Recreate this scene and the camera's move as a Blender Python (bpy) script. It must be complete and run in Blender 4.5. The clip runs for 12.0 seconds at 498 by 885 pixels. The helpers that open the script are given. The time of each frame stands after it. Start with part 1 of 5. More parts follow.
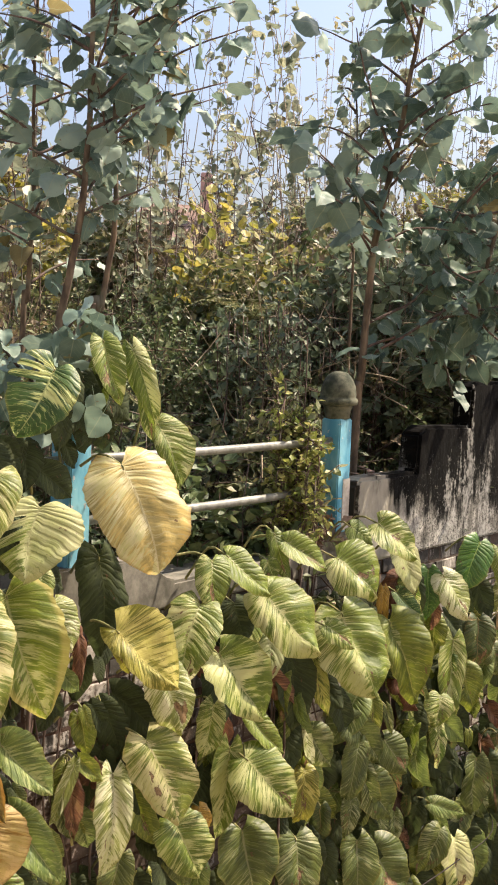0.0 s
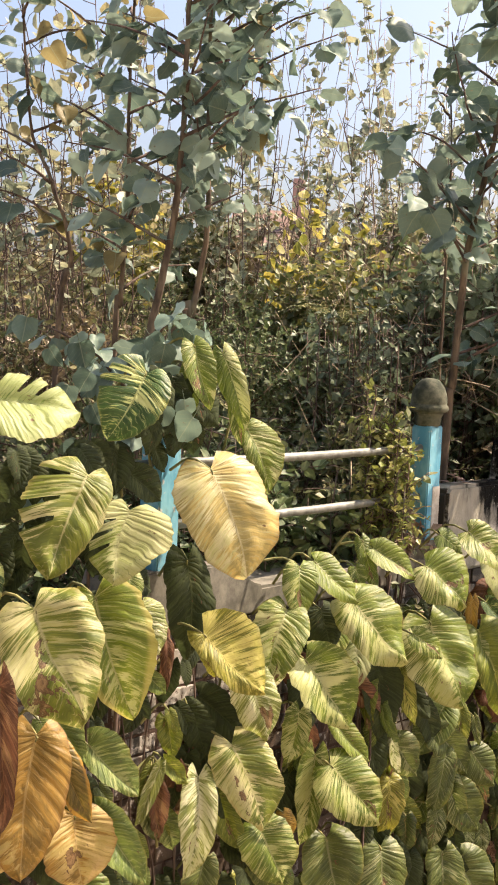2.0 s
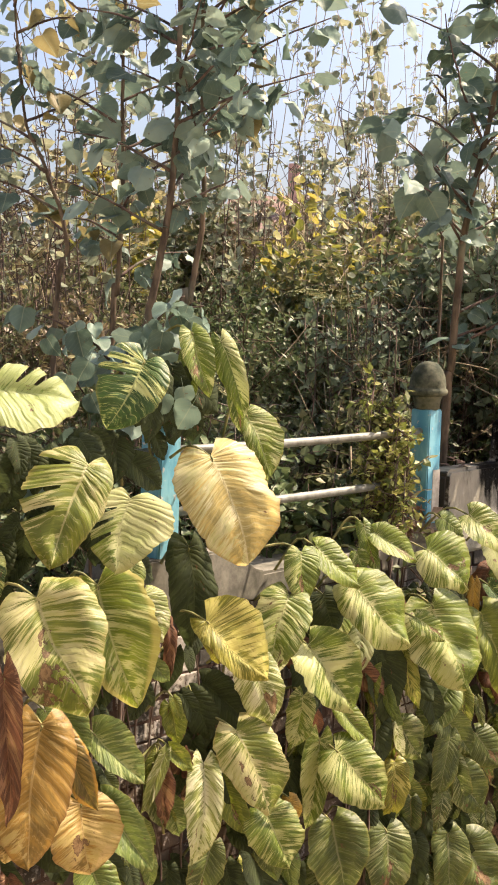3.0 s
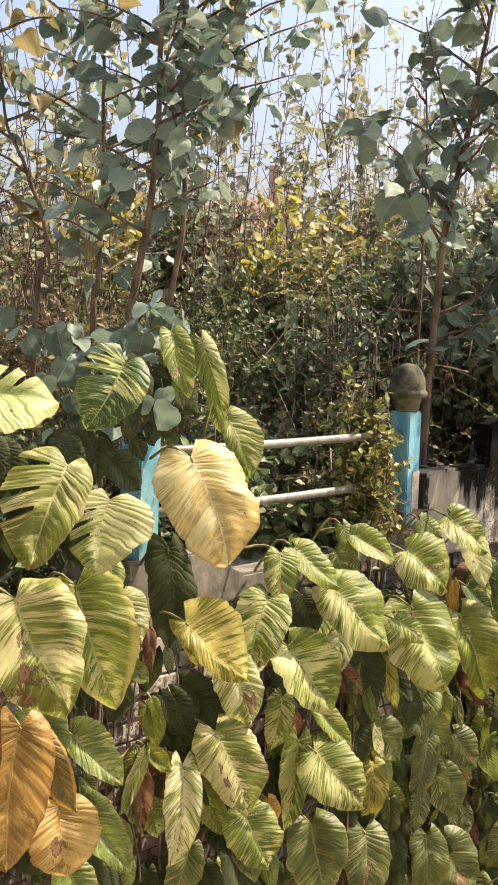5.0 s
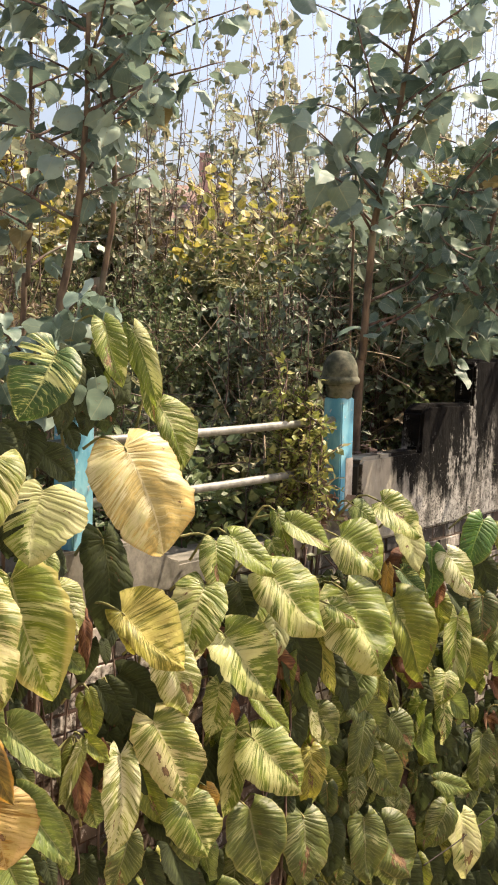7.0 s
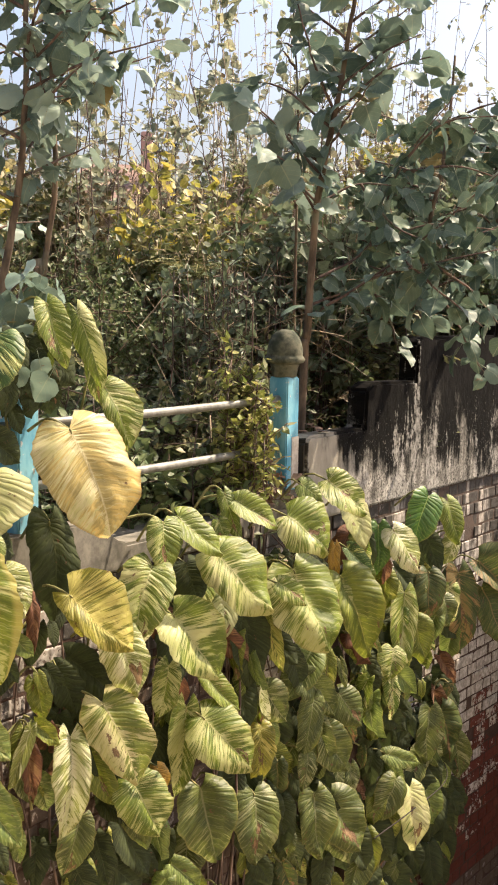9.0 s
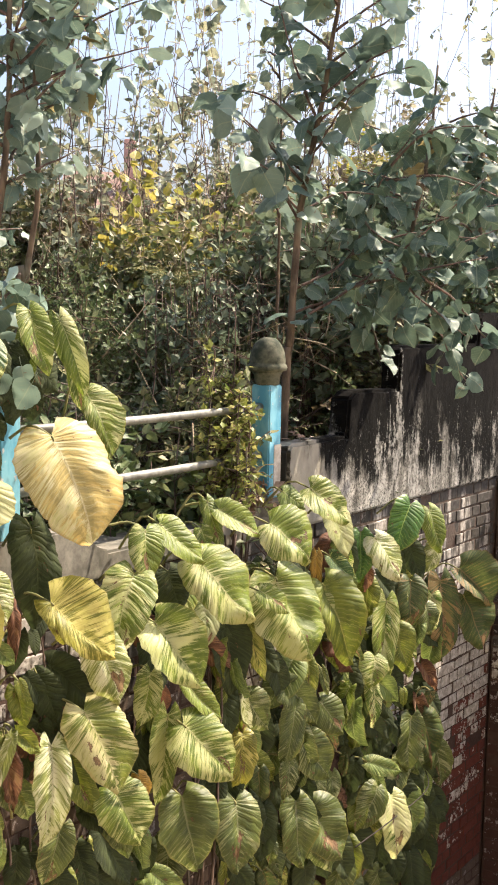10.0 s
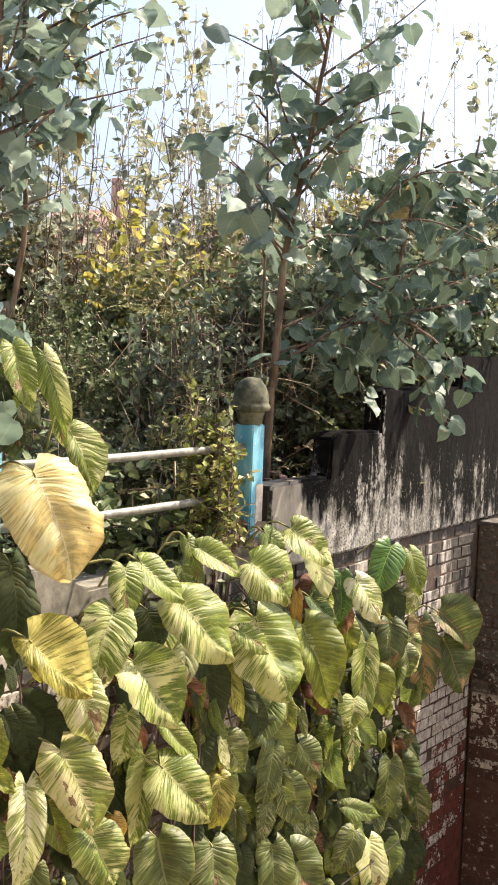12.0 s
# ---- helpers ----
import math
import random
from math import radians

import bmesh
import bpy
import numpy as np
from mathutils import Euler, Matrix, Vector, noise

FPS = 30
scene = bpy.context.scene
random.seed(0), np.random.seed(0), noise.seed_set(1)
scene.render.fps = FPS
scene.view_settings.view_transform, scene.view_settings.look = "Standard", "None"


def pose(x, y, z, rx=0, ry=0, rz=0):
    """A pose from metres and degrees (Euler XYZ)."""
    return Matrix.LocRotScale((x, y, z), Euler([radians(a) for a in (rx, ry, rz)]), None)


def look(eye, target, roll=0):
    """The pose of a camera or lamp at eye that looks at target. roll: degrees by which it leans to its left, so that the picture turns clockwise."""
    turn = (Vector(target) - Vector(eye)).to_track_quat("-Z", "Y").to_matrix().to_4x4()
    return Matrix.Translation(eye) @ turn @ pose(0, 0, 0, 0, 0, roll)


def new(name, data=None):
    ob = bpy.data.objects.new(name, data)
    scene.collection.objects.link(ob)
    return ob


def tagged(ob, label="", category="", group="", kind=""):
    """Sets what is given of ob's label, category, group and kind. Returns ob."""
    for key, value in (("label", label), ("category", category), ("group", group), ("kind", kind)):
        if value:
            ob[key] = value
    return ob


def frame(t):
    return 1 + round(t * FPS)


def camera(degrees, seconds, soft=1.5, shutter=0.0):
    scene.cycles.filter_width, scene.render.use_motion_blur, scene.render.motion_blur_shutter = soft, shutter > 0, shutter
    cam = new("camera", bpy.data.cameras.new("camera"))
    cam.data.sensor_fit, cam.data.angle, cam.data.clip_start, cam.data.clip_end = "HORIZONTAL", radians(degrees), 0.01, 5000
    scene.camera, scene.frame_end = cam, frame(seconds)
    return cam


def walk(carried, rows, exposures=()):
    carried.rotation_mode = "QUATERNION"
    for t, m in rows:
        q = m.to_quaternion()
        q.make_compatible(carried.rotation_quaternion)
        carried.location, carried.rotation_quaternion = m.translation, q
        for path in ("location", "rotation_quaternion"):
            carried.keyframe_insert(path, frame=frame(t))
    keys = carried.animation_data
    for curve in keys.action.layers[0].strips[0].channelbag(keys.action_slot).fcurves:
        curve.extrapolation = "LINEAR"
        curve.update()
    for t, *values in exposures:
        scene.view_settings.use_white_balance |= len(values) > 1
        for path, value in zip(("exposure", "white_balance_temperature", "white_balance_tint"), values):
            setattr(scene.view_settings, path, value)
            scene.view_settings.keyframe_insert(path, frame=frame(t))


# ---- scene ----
EYE = 4.2
cam = camera(22.67, 12.0, soft=1.9)
# seconds, then the turn of the camera, which stays where it is
ROWS = [
    (0.0, 85.196, -2.292, 0.193),
    (0.5, 85.136, -1.996, 1.191),
    (1.0, 84.972, -2.122, 3.582),
    (1.5, 85.163, -1.612, 4.219),
    (2.0, 85.276, -2.661, 4.350),
    (2.5, 84.756, -2.337, 4.567),
    (3.0, 84.654, -1.707, 4.248),
    (3.2, 84.477, -2.048, 4.208),
    (4.8, 85.023, -2.366, 3.642),
    (5.0, 84.745, -1.988, 3.345),
    (5.5, 84.303, -1.446, 3.132),
    (6.0, 84.402, -1.744, 3.128),
    (6.5, 84.678, -1.733, 2.953),
    (7.0, 84.294, -1.516, 0.239),
    (7.5, 84.624, -1.226, -1.091),
    (9.5, 83.200, -1.113, -2.739),
    (10.0, 83.792, -1.242, -3.114),
    (10.5, 84.981, -1.788, -2.603),
    (11.0, 86.211, -2.359, -2.704),
    (11.5, 86.101, -2.295, -3.218),
    (12.0, 85.631, -2.234, -3.840),
]
walk(cam, [(t, pose(0, 0, EYE, rx, ry, rz)) for t, rx, ry, rz in ROWS],
     [(0.0, 1.30, 6150, 15), (0.8, 1.44, 6450, 16), (7.6, 1.44, 6450, 16), (9.6, 1.48, 6450, 16), (10.0, 1.63, 6050, 15), (10.6, 1.62, 6000, 14), (12.0, 1.70, 6050, 15)])

# ---- light ----
SUN_AZIMUTH, SUN_HEIGHT = 62.0, 53.0
world = bpy.data.worlds.new("world")
scene.world = world
world.use_nodes = True
sky = world.node_tree.nodes.new("ShaderNodeTexSky")
sky.sky_type, sky.sun_disc = "NISHITA", False
sky.sun_elevation, sky.sun_rotation = radians(SUN_HEIGHT), radians(SUN_AZIMUTH)
sky.air_density, sky.dust_density, sky.ozone_density = 1.0, 5.5, 1.6
world.node_tree.nodes["Background"].inputs["Strength"].default_value = 0.098
world.node_tree.links.new(sky.outputs[0], world.node_tree.nodes["Background"].inputs["Color"])
sun = new("sun", bpy.data.lights.new("sun", "SUN"))
sun.data.energy, sun.data.angle, sun.data.color = 5.0, radians(0.6), (1.0, 0.83, 0.60)
a, e = radians(SUN_AZIMUTH), radians(SUN_HEIGHT)
TO_SUN = Vector((math.sin(a) * math.cos(e), math.cos(a) * math.cos(e), math.sin(e)))
sun.matrix_world = look(TO_SUN * 60, (0, 0, 0))

# ---- the wall's own axes: s along it, h up from eye level, n out of its face ----
ALONG, OUT, WALL_0 = Vector((0.602, 0.799, 0)), Vector((0.799, -0.602, 0)), Vector((0.494, 6.057, EYE))
WALL = Matrix(((ALONG.x, OUT.x, 0, WALL_0.x), (ALONG.y, OUT.y, 0, WALL_0.y), (0, 0, 1, WALL_0.z), (0, 0, 0, 1)))


def on_wall(s, h, n=0.0):
    return WALL_0 + ALONG * s + OUT * n + Vector((0, 0, h))


# ---- materials ----
class Nodes:
    """Short forms for building a node material."""

    def __init__(self, name):
        self.mat = bpy.data.materials.new(name)
        self.mat.use_nodes = True
        self.tree = self.mat.node_tree
        self.bsdf = self.tree.nodes["Principled BSDF"]
        self.out = self.tree.nodes["Material Output"]

    def put(self, socket, value):
        if isinstance(value, bpy.types.NodeSocket):
            self.tree.links.new(value, socket)
        elif isinstance(value, tuple) and len(value) == 3 and len(socket.default_value) == 4:
            socket.default_value = (*value, 1)
        else:
            socket.default_value = value

    def add(self, kind, **values):
        node = self.tree.nodes.new("ShaderNode" + kind)
        for key, value in values.items():
            self.put(node.inputs[key.replace("_", " ")], value)
        return node

    def pos(self):
        return self.add("NewGeometry").outputs["Position"]

    def island(self):
        return self.add("NewGeometry").outputs["Random Per Island"]

    def rand(self):
        return self.add("ObjectInfo").outputs["Random"]

    def uv(self):
        return self.add("UVMap").outputs[0]

    def math(self, op, x, y=0.0, z=0.0):
        node = self.tree.nodes.new("ShaderNodeMath")
        node.operation = op
        for socket, value in zip(node.inputs, (x, y, z)):
            self.put(socket, value)
        return node.outputs[0]

    def split(self, vector):
        return self.add("SeparateXYZ", Vector=vector).outputs

    def join(self, x, y, z=0.0):
        return self.add("CombineXYZ", X=x, Y=y, Z=z).outputs[0]

    def noise(self, vector, scale, detail=3.0, rough=0.55):
        return self.add("TexNoise", Vector=vector, Scale=scale, Detail=detail, Roughness=rough).outputs[0]

    def stretch(self, vector, x, y, z):
        node = self.tree.nodes.new("ShaderNodeVectorMath")
        node.operation = "MULTIPLY"
        self.put(node.inputs[0], vector)
        node.inputs[1].default_value = (x, y, z)
        return node.outputs[0]

    def step(self, x, low, high):
        node = self.add("MapRange", Value=x, From_Min=low, From_Max=high)
        node.interpolation_type = "SMOOTHSTEP"
        return node.outputs[0]

    def mix(self, fac, x, y):
        node = self.tree.nodes.new("ShaderNodeMix")
        node.data_type = "RGBA"
        self.put(node.inputs[0], fac)
        self.put(node.inputs[6], x)
        self.put(node.inputs[7], y)
        return node.outputs[2]

    def ramp(self, fac, *stops):
        node = self.add("ValToRGB", Fac=fac)
        els = node.color_ramp.elements
        while len(els) < len(stops):
            els.new(0.5)
        for el, (at, col) in zip(els, stops):
            el.position, el.color = at, (*col, 1)
        return node.outputs[0]

    def bump(self, height, strength=0.3, distance=0.01):
        return self.add("Bump", Height=height, Strength=strength, Distance=distance).outputs[0]

    def finish(self, color, roughness=0.8, normal=None, specular=0.3, thin=0.0, metallic=0.0, thin_color=None):
        self.put(self.bsdf.inputs["Base Color"], color)
        self.put(self.bsdf.inputs["Roughness"], roughness)
        self.put(self.bsdf.inputs["Specular IOR Level"], specular)
        self.put(self.bsdf.inputs["Metallic"], metallic)
        if normal is not None:
            self.put(self.bsdf.inputs["Normal"], normal)
        if thin:
            back = self.add("BsdfTranslucent", Color=thin_color if thin_color is not None else color)
            both = self.add("MixShader", Fac=thin)
            self.tree.links.new(self.bsdf.outputs[0], both.inputs[1])
            self.tree.links.new(back.outputs[0], both.inputs[2])
            self.tree.links.new(both.outputs[0], self.out.inputs[0])
        return self.mat


def vine_leaf_material(name, green, cream, share, edge=(0.22, 0.20, 0.05), scorch=0.45, rough=0.42, rim_at=1.05):
    """A marbled climbing-vine leaf: pale sectors and streaks between the side veins. share: how much is pale; scorch: how often and how far the tip is burnt."""
    n = Nodes(name)
    u, v, _ = n.split(n.uv())
    side = n.math("ABSOLUTE", u)
    half = n.math("MULTIPLY", n.step(u, -0.015, 0.015), 5.3)
    seed = n.math("MULTIPLY", n.rand(), 37.0)
    here = n.math("ADD", seed, half)
    sector = n.noise(n.join(n.math("MULTIPLY", v, 5.5), n.math("MULTIPLY", u, 0.75), here), 1.0, 2.0, 0.5)
    streak = n.noise(n.join(n.math("MULTIPLY", v, 37.0), n.math("MULTIPLY", u, 1.1), here), 1.0, 4.0, 0.62)
    hair = n.noise(n.join(n.math("MULTIPLY", v, 100.0), n.math("MULTIPLY", u, 1.6), here), 1.0, 2.0)
    blend = n.math("ADD", n.math("MULTIPLY", sector, 0.43), n.math("ADD", n.math("MULTIPLY", streak, 0.35), n.math("MULTIPLY", hair, 0.22)))
    lot = n.tree.nodes.new("ShaderNodeAttribute")
    lot.attribute_name = "pale"
    blend = n.math("ADD", blend, lot.outputs["Fac"])
    blend = n.math("ADD", blend, n.math("MULTIPLY", n.math("SUBTRACT", n.rand(), 0.5), 0.12))
    cut = 0.52 + 0.30 * (0.5 - share)
    pale = n.step(blend, cut - 0.022, cut + 0.026)
    tone = n.noise(n.join(u, v, seed), 2.2, 3.0)
    body = n.mix(n.step(n.math("ADD", n.math("MULTIPLY", tone, 0.5), n.math("MULTIPLY", streak, 0.5)), 0.38, 0.64), tuple(0.75 * c for c in green), tuple(c * k for c, k in zip(green, (1.6, 1.45, 1.3))))
    light = n.mix(n.step(n.math("ADD", n.math("MULTIPLY", tone, 0.6), n.math("MULTIPLY", hair, 0.4)), 0.38, 0.62), cream, tuple(c * k for c, k in zip(cream, (0.80, 0.86, 0.62))))
    col = n.mix(pale, body, light)
    veins = n.math("PINGPONG", n.math("ADD", n.math("MULTIPLY", v, 9.5), n.math("ADD", n.math("MULTIPLY", half, 0.07), n.math("MULTIPLY", tone, 1.3))), 0.5)
    line = n.math("SUBTRACT", 1.0, n.step(veins, 0.0, 0.045))
    col = n.mix(n.math("MULTIPLY", line, 0.28), col, tuple(min(1, c * 0.9 + 0.05) for c in cream))
    fine = n.math("PINGPONG", n.math("ADD", n.math("MULTIPLY", v, 23.0), n.math("ADD", n.math("MULTIPLY", half, 0.11), n.math("MULTIPLY", tone, 2.4))), 0.5)
    thread = n.math("MULTIPLY", n.math("SUBTRACT", 1.0, n.step(fine, 0.0, 0.10)), n.step(streak, 0.40, 0.55))
    col = n.mix(n.math("MULTIPLY", thread, 0.58), col, tuple(c * 0.92 for c in cream))
    # shade in the grooves between fine ribs, painted as darker green
    furrow_shade = n.math("MULTIPLY", n.step(fine, 0.36, 0.50), n.step(streak, 0.60, 0.42))
    col = n.mix(n.math("MULTIPLY", furrow_shade, 0.50), col, tuple(0.55 * c for c in green))
    rib = n.math("SUBTRACT", 1.0, n.step(side, 0.014, 0.05))
    col = n.mix(n.math("MULTIPLY", rib, 0.55), col, tuple(c * 0.95 for c in cream))
    rim = n.step(n.math("ADD", side, n.math("MULTIPLY", tone, 0.3)), rim_at, rim_at + 0.16)
    col = n.mix(n.math("MULTIPLY", rim, 0.65), col, edge)
    # a burnt patch with a dark border somewhere near the tip, and small scars along the veins
    blot = n.noise(n.join(n.math("MULTIPLY", u, 1.6), n.math("MULTIPLY", v, 4.0), n.math("ADD", seed, 4.0)), 1.4, 5.0, 0.68)
    dice = n.math("FRACT", n.math("MULTIPLY", seed, 3.7))
    du = n.math("MULTIPLY", n.math("SUBTRACT", u, n.math("SUBTRACT", n.math("MULTIPLY", dice, 1.2), 0.6)), 0.45)
    dv = n.math("SUBTRACT", v, n.math("ADD", 0.74, n.math("MULTIPLY", dice, 0.22)))
    away = n.math("SQRT", n.math("ADD", n.math("MULTIPLY", du, du), n.math("MULTIPLY", dv, dv)))
    often = n.math("SUBTRACT", n.step(n.math("FRACT", n.math("MULTIPLY", seed, 1.93)), 1.0 - scorch, 1.12 - scorch), 1.0)
    heat = n.math("ADD", n.math("SUBTRACT", n.math("ADD", n.math("MULTIPLY", n.math("SUBTRACT", blot, 0.5), 1.5), 0.045 + 0.05 * scorch), away), often)
    burnt = n.step(heat, 0.0, 0.035)
    char = n.mix(n.step(heat, 0.02, 0.16), (0.085, 0.038, 0.018), n.mix(streak, (0.13, 0.065, 0.028), (0.34, 0.22, 0.11)))
    col = n.mix(n.math("MULTIPLY", burnt, 0.92), col, char)
    scar = n.math("MULTIPLY", n.step(n.math("ADD", blot, n.math("MULTIPLY", hair, 0.16)), 0.745, 0.765), 0.9)
    col = n.mix(scar, col, (0.12, 0.06, 0.03))
    height = n.math("ADD", n.math("MULTIPLY", n.step(veins, 0.0, 0.3), 0.8), n.math("ADD", n.math("MULTIPLY", streak, 0.5), n.math("MULTIPLY", burnt, -0.5)))
    return n.finish(col, n.math("ADD", rough, n.math("MULTIPLY", streak, 0.18)), n.bump(height, 0.5, 0.0045), 0.42, 0.34)


LEAF = {
    "cream": vine_leaf_material("marbled_leaf", (0.113, 0.162, 0.016), (0.440, 0.435, 0.205), 0.41, scorch=0.65),
    "clean": vine_leaf_material("unmarked_marbled_leaf", (0.103, 0.178, 0.027), (0.325, 0.37, 0.15), 0.56, scorch=0.0),
    "tan": vine_leaf_material("tanned_marbled_leaf", (0.122, 0.158, 0.021), (0.47, 0.435, 0.225), 0.48, (0.36, 0.29, 0.10), 1.0),
    "creamy": vine_leaf_material("cream_marbled_leaf", (0.144, 0.199, 0.029), (0.414, 0.415, 0.206), 0.54, scorch=0.0),
    "var": vine_leaf_material("green_marbled_leaf", (0.098, 0.146, 0.014), (0.425, 0.430, 0.190), 0.37, scorch=0.60),
    # dull: marbled leaf darkened to imitate weaker light low on the wall
    "dull": vine_leaf_material("dimmed_marbled_leaf", (0.068, 0.095, 0.018), (0.275, 0.285, 0.145), 0.38, scorch=0.55),
    "dark": vine_leaf_material("dark_marbled_leaf", (0.039, 0.09, 0.02), (0.516, 0.55, 0.22), 0.36, scorch=0.0),
    "green": vine_leaf_material("mid_green_leaf", (0.108, 0.160, 0.034), (0.36, 0.39, 0.17), 0.27, scorch=0.1),
    "leafgreen": vine_leaf_material("fresh_green_leaf", (0.044, 0.115, 0.014), (0.3, 0.42, 0.09), 0.06, scorch=0.0, rough=0.3),
    # shade: a near-black leaf colour that imitates leaves in deep shade
    "shade": vine_leaf_material("shade_painted_leaf", (0.029, 0.044, 0.014), (0.072, 0.085, 0.03), 0.18, (0.05, 0.055, 0.02), 0.15, 0.75),
    "olive": vine_leaf_material("olive_leaf", (0.107, 0.141, 0.013), (0.381, 0.372, 0.094), 0.34, scorch=0.5),
    "gold": vine_leaf_material("green_leaf_with_gold_rim", (0.126, 0.175, 0.015), (0.470, 0.460, 0.193), 0.43, (0.44, 0.38, 0.10), scorch=0.3, rim_at=0.92),
    "pleated": vine_leaf_material("yellow_green_leaf", (0.155, 0.162, 0.016), (0.48, 0.42, 0.122), 0.46, scorch=0.9),
    "yellow": vine_leaf_material("yellowed_leaf", (0.43, 0.362, 0.135), (0.63, 0.57, 0.345), 0.58, (0.22, 0.10, 0.03), 0.3),
    "pale": vine_leaf_material("bleached_leaf", (0.181, 0.224, 0.055), (0.604, 0.596, 0.395), 0.62, scorch=0.5),
    "worn": vine_leaf_material("scorched_leaf", (0.08, 0.146, 0.015), (0.569, 0.56, 0.29), 0.44, scorch=1.0),
    "orange": vine_leaf_material("orange_leaf", (0.230, 0.150, 0.032), (0.48, 0.345, 0.145), 0.40, (0.2, 0.09, 0.03), 0.2),
    "ochre": vine_leaf_material("dying_olive_leaf", (0.115, 0.090, 0.017), (0.26, 0.165, 0.035), 0.36, (0.50, 0.27, 0.04), 0.0, rim_at=0.90),
    "amber": vine_leaf_material("amber_leaf", (0.26, 0.165, 0.02), (0.42, 0.29, 0.055), 0.40, scorch=0.6),
    "rust": vine_leaf_material("rusty_leaf", (0.052, 0.080, 0.020), (0.245, 0.165, 0.068), 0.31, (0.15, 0.07, 0.025), 1.0, 0.5),
    "brown": vine_leaf_material("withered_leaf", (0.105, 0.050, 0.028), (0.245, 0.135, 0.078), 0.42, (0.06, 0.025, 0.012), 0.2, 0.7),
}


def foliage_material(name, *colors, thin=0.3, rough=0.5):
    """Small leaves, each island with a tone of its own."""
    n = Nodes(name)
    r = n.island()
    col = n.ramp(r, *[(i / max(1, len(colors) - 1), c) for i, c in enumerate(colors)])
    spot = n.noise(n.pos(), 60.0, 2.0)
    col = n.mix(n.math("MULTIPLY", n.step(spot, 0.45, 0.7), 0.4), col, tuple(0.6 * c for c in colors[0]))
    return n.finish(col, rough, None, 0.35, thin)


def bark_material(name, dark, light):
    n = Nodes(name)
    p = n.pos()
    f = n.noise(n.stretch(p, 30, 30, 9), 1.0, 4.0)
    g = n.noise(p, 7.0, 2.0)
    col = n.mix(n.step(f, 0.3, 0.7), dark, light)
    col = n.mix(n.math("MULTIPLY", n.step(g, 0.55, 0.7), 0.5), col, (0.16, 0.17, 0.13))
    return n.finish(col, 0.85, n.bump(f, 0.5, 0.004), 0.2)


def plaster_material():
    """Lime plaster gone grey, with black mould running down in streaks."""
    n = Nodes("stained_plaster")
    p = n.pos()
    x, y, z = n.split(p)
    run = n.math("ADD", n.math("MULTIPLY", x, 0.602), n.math("MULTIPLY", y, 0.799))
    run = n.math("SUBTRACT", run, 0.602 * WALL_0.x + 0.799 * WALL_0.y)
    h = n.math("SUBTRACT", z, EYE)
    deep = n.math("MULTIPLY", n.math("SUBTRACT", n.math("MULTIPLY", x, 0.799), n.math("MULTIPLY", y, 0.602)), 6.0)
    lime = n.mix(n.step(n.noise(p, 9.0, 5.0, 0.6), 0.35, 0.65), (0.16, 0.157, 0.138), (0.40, 0.392, 0.352))
    lime = n.mix(n.math("MULTIPLY", n.step(n.noise(p, 45.0, 3.0), 0.5, 0.7), 0.5), lime, (0.20, 0.18, 0.15))
    lime = n.mix(n.step(run, 0.62, 0.36), lime, n.mix(n.noise(n.join(n.math("MULTIPLY", run, 12.0), n.math("MULTIPLY", h, 5.0), deep), 1.0, 5.0, 0.65), (0.112, 0.106, 0.083), (0.40, 0.378, 0.315)))
    streak = n.noise(n.join(n.math("MULTIPLY", run, 5.0), n.math("MULTIPLY", h, 0.8), deep), 1.0, 5.0, 0.66)
    ragged = n.noise(n.join(n.math("MULTIPLY", run, 24.0), n.math("MULTIPLY", h, 13.0), deep), 1.0, 5.0, 0.7)
    grow = n.math("SUBTRACT", n.math("ADD", n.math("MULTIPLY", streak, 1.25), n.math("MULTIPLY", ragged, 0.30)), 0.12)
    above = n.math("MULTIPLY", n.math("ADD", h, 0.88), 0.80)
    reach = n.math("ADD", n.math("SUBTRACT", n.math("MULTIPLY", n.step(run, 0.25, 0.60), 0.42), 0.23), n.math("MULTIPLY", n.step(run, 1.7, 2.9), 0.22))
    mould = n.step(n.math("ADD", n.math("ADD", grow, above), reach), 0.66, 0.84)
    runs = n.step(n.noise(n.join(n.math("MULTIPLY", run, 15.0), n.math("MULTIPLY", h, 1.1), deep), 1.0, 4.0, 0.6), 0.47, 0.66)
    lime = n.mix(n.math("MULTIPLY", runs, n.math("MULTIPLY", n.step(run, 0.35, 0.7), 0.7)), lime, (0.075, 0.072, 0.062))
    speck = n.step(n.noise(p, 75.0, 4.0, 0.7), 0.49, 0.58)
    lime = n.mix(n.math("MULTIPLY", speck, n.math("MULTIPLY", n.step(run, 0.35, 0.8), 0.85)), lime, (0.05, 0.047, 0.042))
    scrape = n.step(n.noise(n.join(n.math("MULTIPLY", run, 5.5), n.math("MULTIPLY", h, 2.4), deep), 1.0, 6.0, 0.75), 0.53, 0.64)
    col = n.mix(n.math("MULTIPLY", mould, n.math("SUBTRACT", 1.0, n.math("MULTIPLY", scrape, n.math("ADD", 0.05, n.math("MULTIPLY", n.step(h, -0.46, -0.78), 0.60))))), lime, n.mix(n.step(n.math("ADD", n.math("MULTIPLY", ragged, 0.6), n.math("MULTIPLY", streak, 0.4)), 0.40, 0.70), (0.0025, 0.0025, 0.0022), (0.010, 0.0095, 0.0085)))
    wash = n.noise(n.join(n.math("MULTIPLY", run, 6.5), n.math("MULTIPLY", h, 0.9), n.math("ADD", deep, 11.0)), 1.0, 5.0, 0.7)
    grit = n.noise(n.join(n.math("MULTIPLY", run, 34.0), n.math("MULTIPLY", h, 22.0), deep), 1.0, 6.0, 0.75)
